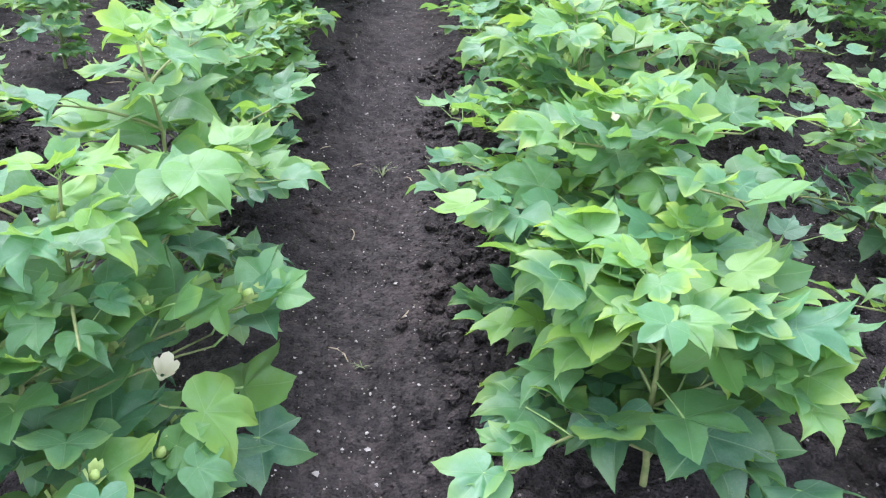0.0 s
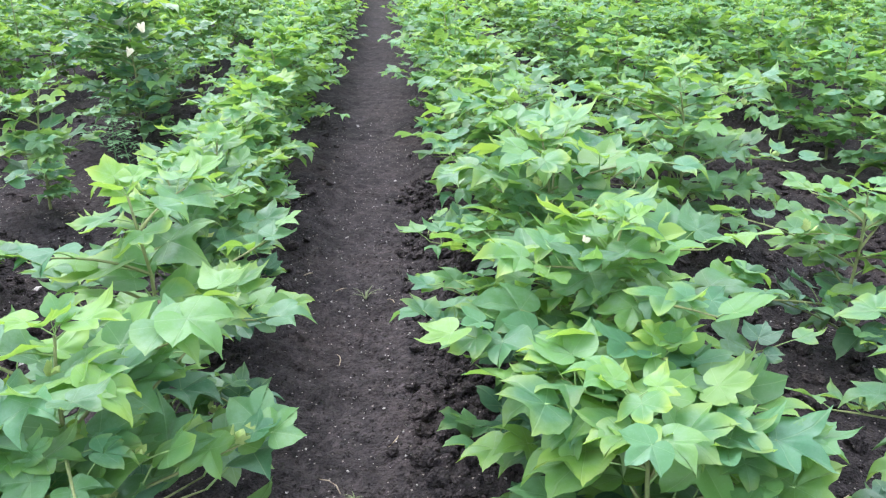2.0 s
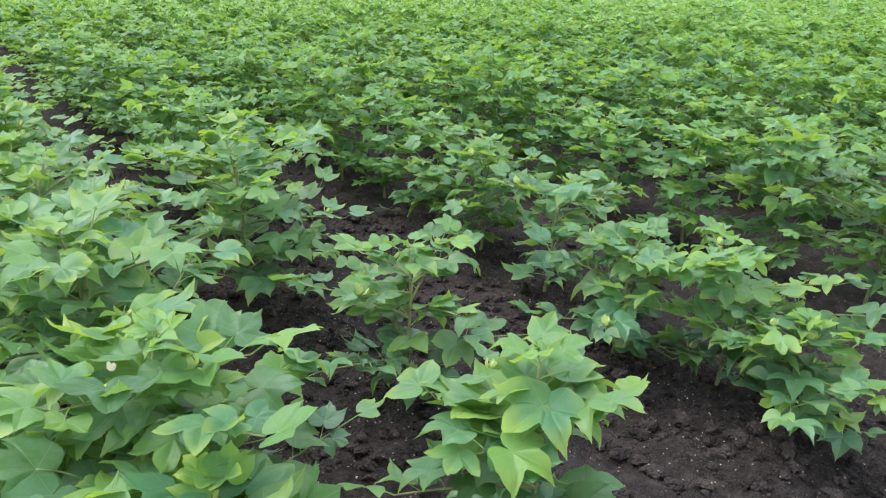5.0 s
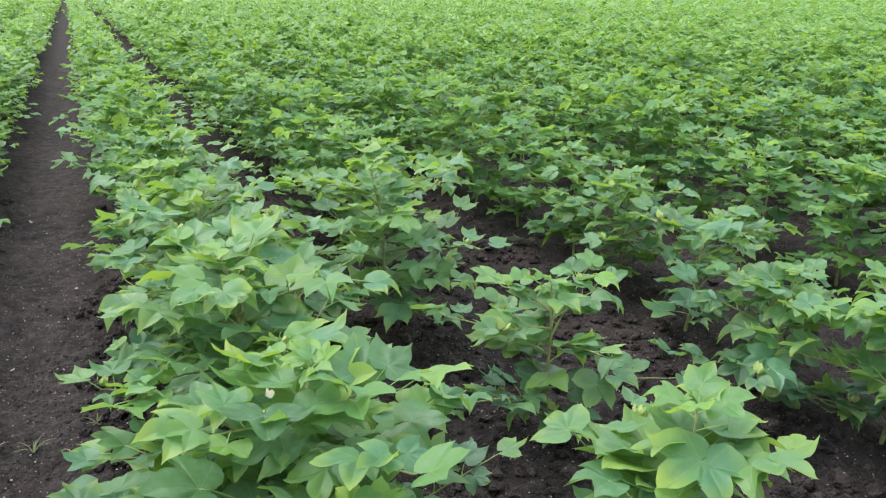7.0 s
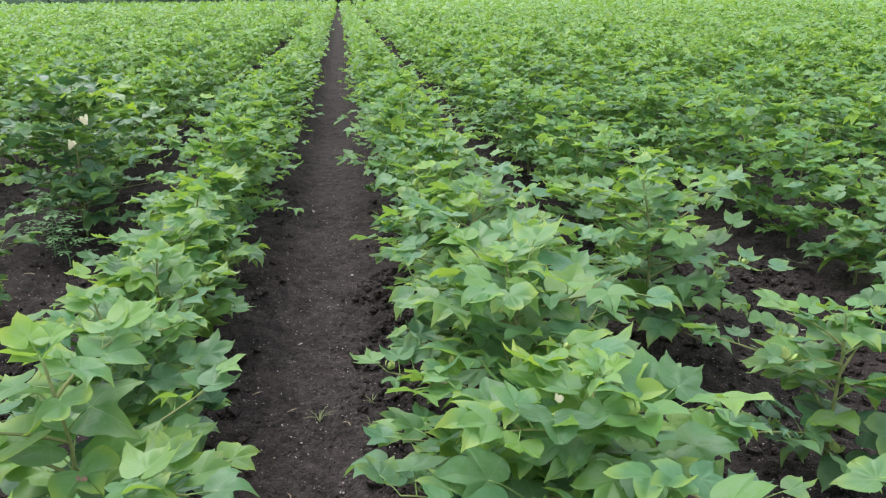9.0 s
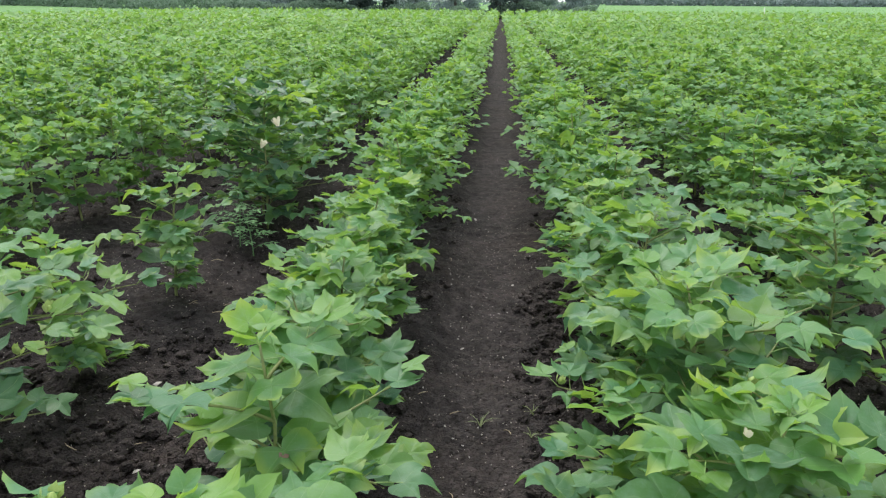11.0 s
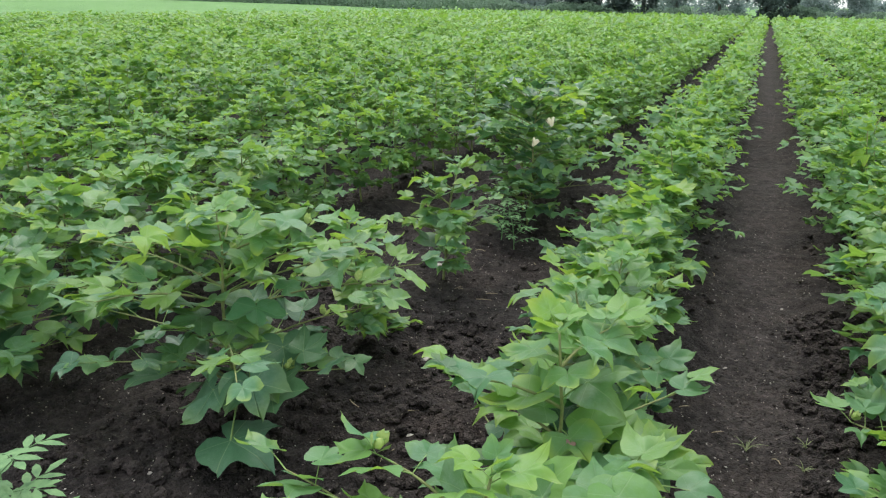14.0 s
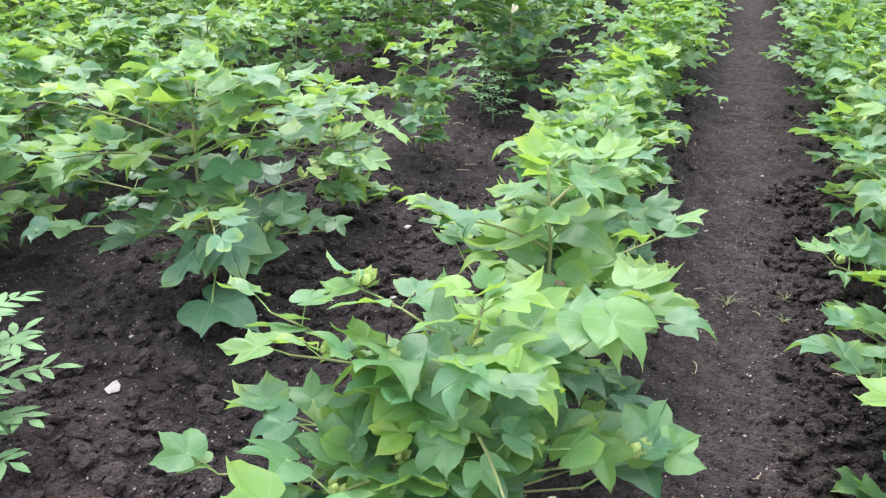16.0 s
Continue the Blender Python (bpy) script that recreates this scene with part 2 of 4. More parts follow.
def tube(points, radii, sides=6):
    """Rings along a line: vertices and triangles of a tapering rod, closed at its end."""
    pts = [Vector(p) for p in points]
    verts, tris = [], []
    for i, p in enumerate(pts):
        ahead = (pts[min(i + 1, len(pts) - 1)] - pts[max(i - 1, 0)]).normalized()
        a = ahead.orthogonal().normalized()
        b = ahead.cross(a)
        for k in range(sides):
            w = 2 * math.pi * k / sides
            verts.append(p + radii[i] * (math.cos(w) * a + math.sin(w) * b))
        if i:
            for k in range(sides):
                q, r = (i - 1) * sides + k, (i - 1) * sides + (k + 1) % sides
                tris += [(q, r, r + sides), (q, r + sides, q + sides)]
    end = len(verts)
    verts.append(pts[-1])
    tris += [((len(pts) - 1) * sides + k, (len(pts) - 1) * sides + (k + 1) % sides, end) for k in range(sides)]
    return np.array([tuple(v) for v in verts]), np.array(tris)


# ---- the cotton leaf ----
# outline of half a leaf: degrees from the tip, and reach from the joint of the stalk
OUTLINE = ((0, 1.10), (2.5, 1.01), (7, 0.94), (13, 0.87), (19, 0.78), (25, 0.66), (31, 0.56), (36, 0.58), (42, 0.69), (48, 0.81), (53, 0.91), (57, 1.02), (60, 0.94), (65, 0.89), (72, 0.84), (80, 0.79), (90, 0.74), (101, 0.70), (114, 0.67), (128, 0.63), (143, 0.56), (157, 0.46), (169, 0.30), (177, 0.10))
COARSE = ((0, 1.07), (7, 0.93), (19, 0.77), (31, 0.57), (43, 0.73), (57, 0.99), (68, 0.86), (92, 0.73), (118, 0.66), (145, 0.55), (174, 0.18))
ROUGH = ((0, 1.05), (30, 0.60), (57, 0.96), (90, 0.73), (120, 0.66), (152, 0.50))
CHIP = ((0, 1.0), (55, 0.88), (115, 0.70))


def blade(rng, outline, rings):
    """A lobed blade round the origin, tip towards +y, uneven, with pleats between the veins and hanging lobes. Vertices, triangles and flat uv."""
    skew, droop = rng.uniform(-0.12, 0.12), rng.uniform(-0.10, 0.14)
    cup, wave, phase = rng.uniform(-0.14, 0.38), rng.uniform(0.02, 0.11), rng.uniform(0, 6.3)
    lobe, fold, curl = rng.uniform(0.90, 1.12), rng.uniform(0.10, 0.30), rng.uniform(-0.7, 0.9)
    lobed = rng.random()
    outer, ruffle = rng.uniform(0.90, 1.08), rng.uniform(0.01, 0.045)
    hang = [rng.uniform(-0.20, 0.26) for _ in range(3)]
    ring = []
    for d, r in list(outline) + [(-d, r) for d, r in reversed(outline[1:])]:
        sharp = 1.0 + (lobe - 1.0) * (1 if 36 < abs(d) < 80 else 0)
        sharp *= outer if 90 < abs(d) < 150 else 1.0
        # some blades are deeply lobed, others nearly whole
        r += (0.75 - lobed) * (0.14 * max(0.0, 1 - abs(abs(d) - 31) / 18) + 0.05 * max(0.0, 1 - abs(abs(d) - 95) / 22))
        a = radians(d * (1 + rng.uniform(-0.015, 0.015))) + skew * (1 if d > 0 else 0.4)
        rr = r * sharp * rng.uniform(0.98, 1.02) * (1 + 0.06 * math.copysign(1, d) * skew * 4)
        ring.append((math.sin(a) * rr * 1.02, math.cos(a) * rr))
    count = len(ring)
    flat = [(0.0, 0.0)]
    for k in range(1, rings + 1):
        f = k / rings
        flat += [(x * f, y * f) for x, y in ring]
    verts = []
    for x, y in flat:
        r, a = math.hypot(x, y), math.atan2(x, y)
        pleat = math.sin(a * 3.2) ** 2 if abs(a) < 1.0 else 0.30 * min(1.0, abs(a) - 1.0)
        z = -droop * r * r * 0.8 + cup * abs(x) * 0.8 + wave * math.sin(3 * a + phase) * r * r * 2 + fold * pleat * r * (1.15 - 0.75 * r) + ruffle * math.sin(8 * a + phase * 2) * r ** 3
        # each of the three lobes hangs or lifts by itself
        for middle, amount in zip((0.0, 1.0, -1.0), hang):
            z -= amount * max(0.0, 1 - abs(a - middle) / 0.55) * max(0.0, r - 0.38) ** 1.6 * 1.5
        z -= curl * max(0.0, r - 0.72) ** 2 * 3
        verts.append((x, y, z))
    if count < 7:
        return np.array(verts[1:]), np.array([(0, k + 1, k) for k in range(1, count - 1)]), np.array(flat[1:])
    tris = []
    for k in range(count):
        j = (k + 1) % count
        tris.append((0, 1 + j, 1 + k))
        for m in range(rings - 1):
            a, b = 1 + m * count, 1 + (m + 1) * count
            tris += [(a + k, a + j, b + j), (a + k, b + j, b + k)]
    return np.array(verts), np.array(tris), np.array(flat)


def turned(rx, ry, rz):
    return np.array(Euler((rx, ry, rz)).to_matrix())


def leaf_arrays(rng, outline, rings, stalk=1.0, lift=0.6, tilt=0.3, sides=5):
    """A leaf on its stalk, which starts at the origin and reaches out along +y. Blade length 1."""
    v, t, uv = blade(rng, outline, rings)
    joint = np.array((rng.uniform(-0.08, 0.08), stalk * math.cos(lift), stalk * math.sin(lift)))
    v = v @ turned(-tilt, rng.uniform(-0.45, 0.45), rng.uniform(-0.9, 0.9)).T + joint
    index = np.zeros(len(t), dtype=int)
    if sides:
        curve = [(0, 0, 0), (joint[0] * 0.3, joint[1] * 0.35, joint[2] * 0.45), (joint[0] * 0.7, joint[1] * 0.72, joint[2] * 0.84), tuple(joint)]
        pv, pt = tube(curve, (0.026, 0.02, 0.018, 0.02), sides)
        t = np.concatenate([t, pt + len(v)])
        v = np.concatenate([v, pv])
        uv = np.concatenate([uv, np.full((len(pv), 2), 4.0)])
        index = np.concatenate([index, np.ones(len(pt), dtype=int)])
    return v, t, uv, index


KINDS = 30
leaf_rng = random.Random(11)
shapes = [(leaf_rng.uniform(0.75, 1.15), leaf_rng.uniform(0.1, 0.9), leaf_rng.uniform(-0.50, 0.34)) for _ in range(KINDS)]
fine_leaves = [leaf_arrays(random.Random(k), OUTLINE, 3, *shapes[k]) for k in range(KINDS)]
mid_leaves = [leaf_arrays(random.Random(k), COARSE, 1, *shapes[k], sides=0) for k in range(KINDS)]
rough_leaves = [leaf_arrays(random.Random(k), ROUGH, 1, *shapes[k], sides=0) for k in range(KINDS)]
chip_leaves = [leaf_arrays(random.Random(k), CHIP, 1, *shapes[k], sides=0) for k in range(KINDS)]


def leaf_mesh(arrays, name, mat):
    v, t, uv, index = arrays
    ob = big_mesh(name, v, t, [mat, petiole_mat], index, uv)
    me = ob.data
    bpy.data.objects.remove(ob)
    return me


leaf_meshes = [leaf_mesh(a, "leaf", leaf_mat) for a in fine_leaves]
young_meshes = [leaf_mesh(a, "young_leaf", young_mat) for a in fine_leaves]
# darker with age, and darkened further for the shade low in a plant
old_shaded_mat = leaf_material("old_shaded_cotton_leaf", (0.034, 0.112, 0.060), (0.070, 0.185, 0.090), (0.13, 0.30, 0.06), False, lit=0.22, margin=0.3, cool=0.0, lime=0.12)
part_leaves = [leaf_arrays(random.Random(k), OUTLINE, 2, *shapes[k], sides=3) for k in range(KINDS)]
coarse_meshes = [leaf_mesh(a, "leaf", leaf_mat) for a in part_leaves]
coarse_young = [leaf_mesh(a, "young_leaf", young_mat) for a in part_leaves]
old_shaded_meshes = [leaf_mesh(a, "old_leaf", old_shaded_mat) for a in fine_leaves]

# ---- how a cotton plant grows ----


def grow(seed, height, spread, fullness=1.0, leaf=0.12, pairs=0.30):
    """The plan of one plant: stem line, branch lines, leaves (place, turn, size, kind, young), bolls."""
    rng = random.Random(seed)
    lean = (rng.uniform(-0.05, 0.05), rng.uniform(-0.05, 0.05))

    def on_stem(z):
        f = z / height
        return np.array((lean[0] * f * f * height * 2 + 0.008 * math.sin(9 * f + seed), lean[1] * f * f * height * 2 + 0.008 * math.cos(8 * f), z))

    stem = [on_stem(height * k / 7) for k in range(8)]
    branches, leaves, bolls = [], [], []
    nodes = max(10, int(height / 0.029))
    turn = rng.uniform(0, 6.3)
    for i in range(nodes):
        f = (i + 1.2) / (nodes + 0.6)
        z = height * (0.10 + 0.90 * f)
        turn += 2.4 + rng.uniform(-0.35, 0.35)
        start = on_stem(min(z, height))
        top = max(0.0, (f - 0.72) / 0.28)
        size = leaf * (1.12 - 0.50 * top) * rng.uniform(0.82, 1.18)
        young = f > 0.82 or (f > 0.5 and rng.random() < 0.18)
        leaves.append((start, turn + rng.uniform(-0.3, 0.3), size, rng.randrange(KINDS), young, rng.uniform(-0.12, 0.25) - 0.12 * (1 - f), -1))
        if f < 0.86 and rng.random() < 0.95 * fullness:
            reach = spread * (0.30 + 0.75 * math.sin(math.pi * min(1, 0.22 + f * 0.80))) * rng.uniform(0.72, 1.0)
            reach *= (1 - 0.55 * max(0, f - 0.45)) * (0.72 if f < 0.22 else 1.0)
            rise = rng.uniform(0.05, 0.40) + 0.50 * f
            away = turn + rng.uniform(-0.5, 0.5)
            line, swing = [start], rng.uniform(-0.4, 0.4)
            pieces = 6
            for k in range(1, pieces + 1):
                s = k / pieces
                a = away + swing * s
                step = reach / pieces
                r = rise * (1 - 0.7 * s)
                line.append(line[-1] + step * np.array((-math.sin(a) * math.cos(r), math.cos(a) * math.cos(r), math.sin(r))))
            branches.append(line)
            for k in range(1, pieces + 1):
                if rng.random() > 0.92 * fullness and k < pieces:
                    continue
                side = rng.choice((-1, 1)) * rng.uniform(0.2, 1.3) if k < pieces else rng.uniform(-0.3, 0.3)
                size = leaf * (1.02 - 0.05 * k) * rng.uniform(0.72, 1.2)
                if rng.random() < pairs * fullness:
                    leaves.append((line[k], away - side * 1.2, size * 0.8, rng.randrange(KINDS), rng.random() < 0.15, rng.uniform(-0.15, 0.25), len(branches) - 1))
                leaves.append((line[k], away + side, size, rng.randrange(KINDS), (f > 0.6 and rng.random() < 0.35) or rng.random() < 0.08, rng.uniform(-0.2, 0.2), len(branches) - 1))
                if rng.random() < 0.10 * fullness:
                    bolls.append((line[k] + np.array((0, 0, 0.012)), rng.uniform(0.5, 0.85), rng.uniform(0, 6.3), len(branches) - 1))
    # the tuft of small leaves round the tip
    for k in range(4):
        leaves.append((on_stem(height), turn + k * 1.7, leaf * rng.uniform(0.35, 0.62), rng.randrange(KINDS), True, rng.uniform(0.0, 0.5), -1))
    return stem, branches, leaves, bolls


def leaf_pose(place, turn, size, pitch):
    return Matrix.Translation(Vector(place)) @ Euler((pitch, 0, turn)).to_matrix().to_4x4() @ Matrix.Diagonal((size, size, size, 1))


def boll_shape():
    """A green bud in its three toothed bracts."""
    verts, tris = [], []
    rings = ((0.0, 0.003), (0.006, 0.011), (0.016, 0.013), (0.026, 0.008), (0.034, 0.001))
    for z, r in rings:
        for k in range(6):
            verts.append((r * math.cos(k * math.pi / 3), r * math.sin(k * math.pi / 3), z))
    for i in range(len(rings) - 1):
        for k in range(6):
            a, b = i * 6 + k, i * 6 + (k + 1) % 6
            tris += [(a, b, b + 6), (a, b + 6, a + 6)]
    for k in range(3):
        w = k * 2.094
        base = len(verts)
        for x, r, z in ((-0.010, 0.012, 0.0), (0.010, 0.012, 0.0), (0.017, 0.022, 0.018), (0.008, 0.026, 0.040), (0.0, 0.022, 0.032), (-0.008, 0.026, 0.040), (-0.017, 0.022, 0.018)):
            verts.append((r * math.cos(w) - x * math.sin(w), r * math.sin(w) + x * math.cos(w), z))
        tris += [(base, base + 1, base + 2), (base, base + 2, base + 6), (base + 6, base + 2, base + 4), (base + 2, base + 3, base + 4), (base + 6, base + 4, base + 5)]
    return np.array(verts), np.array(tris)


boll_v, boll_t = boll_shape()
boll_ob = big_mesh("boll", boll_v, boll_t, [boll_mat])
boll_me = boll_ob.data
bpy.data.objects.remove(boll_ob)


def flower_shape(open_angle=0.5, length=0.05):
    """Five overlapping petals, half rolled."""
    verts, tris = [], []
    for k in range(5):
        w, base = k * 2 * math.pi / 5, len(verts)
        for s in (0.0, 0.35, 0.7, 1.0):
            for c in (-1, 0, 1):
                a = w + c * 0.90 * math.sin(math.pi * min(0.85, 0.2 + 0.7 * s))
                r = 0.004 + length * s * math.sin(open_angle) * (1.0 - 0.1 * abs(c)) + 0.003 * (k % 2)
                verts.append((r * math.cos(a), r * math.sin(a), length * s * math.cos(open_angle) * (1.0 - 0.08 * abs(c))))
        for i in range(3):
            for c in range(2):
                q = base + i * 3 + c
                tris += [(q, q + 1, q + 4), (q, q + 4, q + 3)]
    return np.array(verts), np.array(tris)


def add_part(name, me, parent, m):
    ob = new(name, me)
    ob.parent = parent
    ob.matrix_basis = m
    return ob


def stem_part(name, line, r0, r1, parent, sides=7):
    n = len(line)
    v, t = tube(line, [r0 + (r1 - r0) * k / (n - 1) for k in range(n)], sides)
    return big_mesh(name, v, t, [stem_mat], parent=parent)


def cotton_plant(x, y, height, spread, seed, label, fullness=1.0, leaf=0.12, old=False, clear=(), coarse=False, extra=(), old_extra=True):
    """A cotton plant near the path, each leaf a piece of its own."""
    root = new("cotton_plant")
    root.location = (x, y, soil_height(x, y) - 0.01)
    tagged(root, label, "cotton plant", "cotton plants in rows")
    stem, branches, leaves, bolls = grow(seed, height, spread, fullness, leaf)
    if abs(x) < 1:
        # the foot traffic keeps the branches off the path
        inward = -math.copysign(1, x)
        room = max(0.10, abs(x) - (0.16 if x > 0 else 0.07 if y < 1.7 else 0.24))

        def held(p):
            out = p[0] * inward
            return p if out <= 0 else np.array((inward * room * math.tanh(out / room), p[1], p[2]))

        branches = [[held(p) for p in line] for line in branches]
        leaves = [(held(p), *rest_of) for p, *rest_of in leaves]
        bolls = [(held(p), *rest_of) for p, *rest_of in bolls]
    stem_part("stem", stem, 0.0075, 0.0028, root)
    twigs = [stem_part("branch", line, 0.0042, 0.0018, root, 5) for line in branches]
    for n, (place, turn, size, kind, young, pitch, owner) in enumerate(leaves):
        # the lowest leaves are the oldest; their dark colour also carries shade inside the plant
        blade_x = x + place[0] - math.sin(turn) * size * 1.3
        if abs(x) < 1 and abs(blade_x - 0.02) < 0.09:
            continue
        middle = Vector(place) + root.location + Vector((-math.sin(turn), math.cos(turn), 0.3)) * size
        if any((middle - Vector(spot)).length < 0.115 for spot in clear):
            continue
        young = young and place[2] > 0.45 * height
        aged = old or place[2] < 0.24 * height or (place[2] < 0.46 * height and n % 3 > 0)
        add_part("leaf", (coarse_young if coarse and young else coarse_meshes if coarse else old_shaded_meshes if aged and n % 5 > (2 if old else 0) else young_meshes if young else leaf_meshes)[kind], twigs[owner] if owner >= 0 else root, leaf_pose(place, turn, size, pitch))
    for number, (place, turn, size, kind) in enumerate(extra):
        foot = (0.0, 0.0, place[2] * 0.75)
        bow = tuple(0.5 * (a + b) for a, b in zip(foot, place))
        twig = stem_part("branch", [foot, (bow[0], bow[1], bow[2] + 0.015), place], 0.0038, 0.0018, root, 5)
        add_part("leaf", (old_shaded_meshes if old_extra or number % 3 == 0 else leaf_meshes)[kind], twig, leaf_pose(place, turn, size, -0.4 if old_extra else -0.15))
    for place, size, turn, owner in bolls:
        add_part("boll", boll_me, twigs[owner], Matrix.Translation(Vector(place)) @ Euler((0.5 * math.sin(turn), 0.5 * math.cos(turn), turn)).to_matrix().to_4x4() @ Matrix.Scale(size, 4))
    return root


def plant_arrays(seed, height, spread, templates, fullness, leaf, keep=1.0, grow_leaf=1.0):
    """The same plant as arrays: blades, triangles, uv, material (0 mature, 1 stalk, 2 young)."""
    stem, branches, leaves, _ = grow(seed, height, spread, fullness, leaf, 0.65)
    rng = random.Random(seed + 5)
    vs, ts, us, ms, base = [], [], [], [], 0
    for place, turn, size, kind, young, pitch, _ in leaves:
        if rng.random() > keep:
            continue
        v, t, uv, index = templates[kind]
        m = np.array(leaf_pose(place, turn, size * grow_leaf, pitch))
        vs.append(v @ m[:3, :3].T + m[:3, 3])
        ts.append(t + base)
        us.append(uv)
        ms.append(np.where(index == 0, 2 if young else 0, 1))
        base += len(v)
    return np.concatenate(vs), np.concatenate(ts), np.concatenate(us), np.concatenate(ms), stem, branches


# ---- the ground ----
LEFT_ROWS = [-0.47, -1.50, -2.50] + [-2.50 - 0.97 * k for k in range(1, 23)]
RIGHT_ROWS = [0.56, 1.52, 2.44] + [2.44 + 0.94 * k for k in range(1, 80)]
FIELD_END, DRIFT = 66.0, 0.0065
noise_rows = np.array(sorted(LEFT_ROWS + RIGHT_ROWS))


def soil_height(x, y):
    """Low ridges under the rows, a trodden strip between the two middle ones, clods on the flanks."""
    d = float(np.abs(noise_rows - x).min())
    strip = max(0.0, 1 - (abs(x - 0.03 - 0.03 * noise.noise(Vector((0, y * 1.5, 7)))) / 0.24) ** 4)
    rough = 1 - 0.80 * strip
    h = 0.035 * math.exp(-(d / 0.2) ** 2) - 0.03 * strip
    p = Vector((x, y, 0))
    h += 0.03 * noise.noise(p * 2.1) + 0.03 * rough * noise.noise(p * 6.0)
    for scale, deep in ((9.0, 0.030), (19.0, 0.020)):
        near = noise.voronoi(p * scale + Vector((3.1, 1.7, 0.4)))[0]
        h += rough * deep * (0.45 - near[0]) * (0.5 + noise.noise(p * 3.3))
    h += 0.010 * (0.5 + 0.5 * rough) * noise.noise(p * 33.0)
    return h


def spaced(a, b, step, grow_by, low, high):
    """Values packed at step between a and b, and ever wider out to low and high."""
    mid = list(np.arange(a, b, step))
    up, s = [], step
    while (up[-1] if up else b) < high:
        s *= grow_by
        up.append((up[-1] if up else mid[-1]) + s)
    down, s = [], step
    while (down[-1] if down else a) > low:
        s *= grow_by
        down.append((down[-1] if down else a) - s)
    return down[::-1] + mid + up


def build_ground():
    xs = spaced(-2.6, 2.7, 0.026, 1.10, -2500, 2500)
    ys = spaced(0.5, 5.2, 0.026, 1.08, -600, 3000)
    verts = []
    for y in ys:
        for x in xs:
            near = abs(x) < 16 and -4 < y < 24
            verts.append((x, y, soil_height(x, y) if near else -0.01))
    nx = len(xs)
    i, j = np.meshgrid(np.arange(len(ys) - 1), np.arange(nx - 1), indexing="ij")
    q = (i * nx + j).ravel()
    tris = np.concatenate([np.stack([q, q + 1, q + nx + 1], 1), np.stack([q, q + nx + 1, q + nx], 1)])
    ob = big_mesh("ground", np.array(verts), tris, [soil])
    tagged(ob, "dark crumbly bare soil with a trodden path between crop rows", "soil", kind="structure")


build_ground()


def build_meadow():
    """A smooth green field beyond the cotton, and the grass past its far end."""
    rng = random.Random(3)
    xs, ys = -24.6 - 1900 * np.linspace(1, 0, 60) ** 2, -60 + 2200 * np.linspace(0, 1, 60) ** 2
    verts, tris = [], []
    for y in ys:
        for x in xs:
            verts.append((x, y, 0.22 + 0.10 * noise.noise(Vector((x * 0.3, y * 0.3, 0)))))
    for i in range(59):
        for j in range(59):
            q = i * 60 + j
            tris += [(q, q + 1, q + 61), (q, q + 61, q + 60)]
    base = len(verts)
    for y in FIELD_END + 1 + 2080 * np.linspace(0, 1, 30) ** 2:
        for x in np.linspace(-24.3, 1900, 30):
            verts.append((x, y, 0.15 + 0.1 * noise.noise(Vector((x * 0.2, y * 0.2, 3)))))
    for i in range(29):
        for j in range(29):
            q = base + i * 30 + j
            tris += [(q, q + 1, q + 31), (q, q + 31, q + 30)]
    ob = big_mesh("meadow", np.array(verts), np.array(tris), [meadow_mat])
    tagged(ob, "smooth light green low crop beyond the cotton rows", "field", kind="structure")


build_meadow()

# ---- the cotton plants beside the path ----
# place, height, spread, fullness, leaf length and seed
LABEL_LUSH = "lush green cotton plant with broad lobed leaves in dark soil"
LABEL_SMALL = "small sparse cotton plant with pale young leaves in dark soil"
LABEL_TALL = "tall dark green cotton plant with pale flowers in dark soil"
WEST_ROW = (
    (-0.46, 1.02, 0.60, 0.50, 1.00, 0.088, 185), (-0.41, 1.52, 0.67, 0.40, 0.72, 0.083, 310), (-0.45, 2.02, 0.56, 0.33, 1.00, 0.079, 102), (-0.48, 2.45, 0.54, 0.32, 1.00, 0.076, 103),
    (-0.50, 2.88, 0.54, 0.33, 1.00, 0.076, 104), (-0.50, 3.28, 0.54, 0.33, 1.00, 0.076, 105), (-0.50, 3.68, 0.54, 0.33, 1.00, 0.076, 106),
)
EAST_ROW = (
    (0.57, 0.95, 0.46, 0.36, 1.00, 0.092, 127), (0.57, 1.36, 0.62, 0.50, 1.00, 0.086, 231), (0.61, 1.95, 0.67, 0.62, 1.00, 0.084, 176), (0.53, 1.66, 0.46, 0.44, 1.00, 0.084, 140), (0.62, 1.12, 0.46, 0.36, 1.00, 0.086, 144),
    (0.57, 2.44, 0.58, 0.49, 1.00, 0.081, 110), (0.58, 2.86, 0.62, 0.44, 1.00, 0.079, 111), (0.57, 3.28, 0.60, 0.44, 1.00, 0.076, 112),
)
SECOND_EAST = ((1.25, 1.04, 0.58, 0.33, 0.85, 0.090, 191), (1.44, 1.85, 0.50, 0.37, 0.90, 0.076, 196), (1.28, 2.78, 0.66, 0.60, 1.00, 0.083, 146), (1.46, 3.42, 0.56, 0.36, 1.00, 0.076, 116))
THIRD_EAST = ((2.36, 1.40, 0.46, 0.46, 1.00, 0.078, 117), (2.25, 1.76, 0.45, 0.42, 0.95, 0.076, 118), (2.36, 2.28, 0.46, 0.44, 0.95, 0.076, 119), (2.42, 2.82, 0.52, 0.33, 1.00, 0.076, 120), (2.46, 3.25, 0.56, 0.34, 1.00, 0.076, 121))
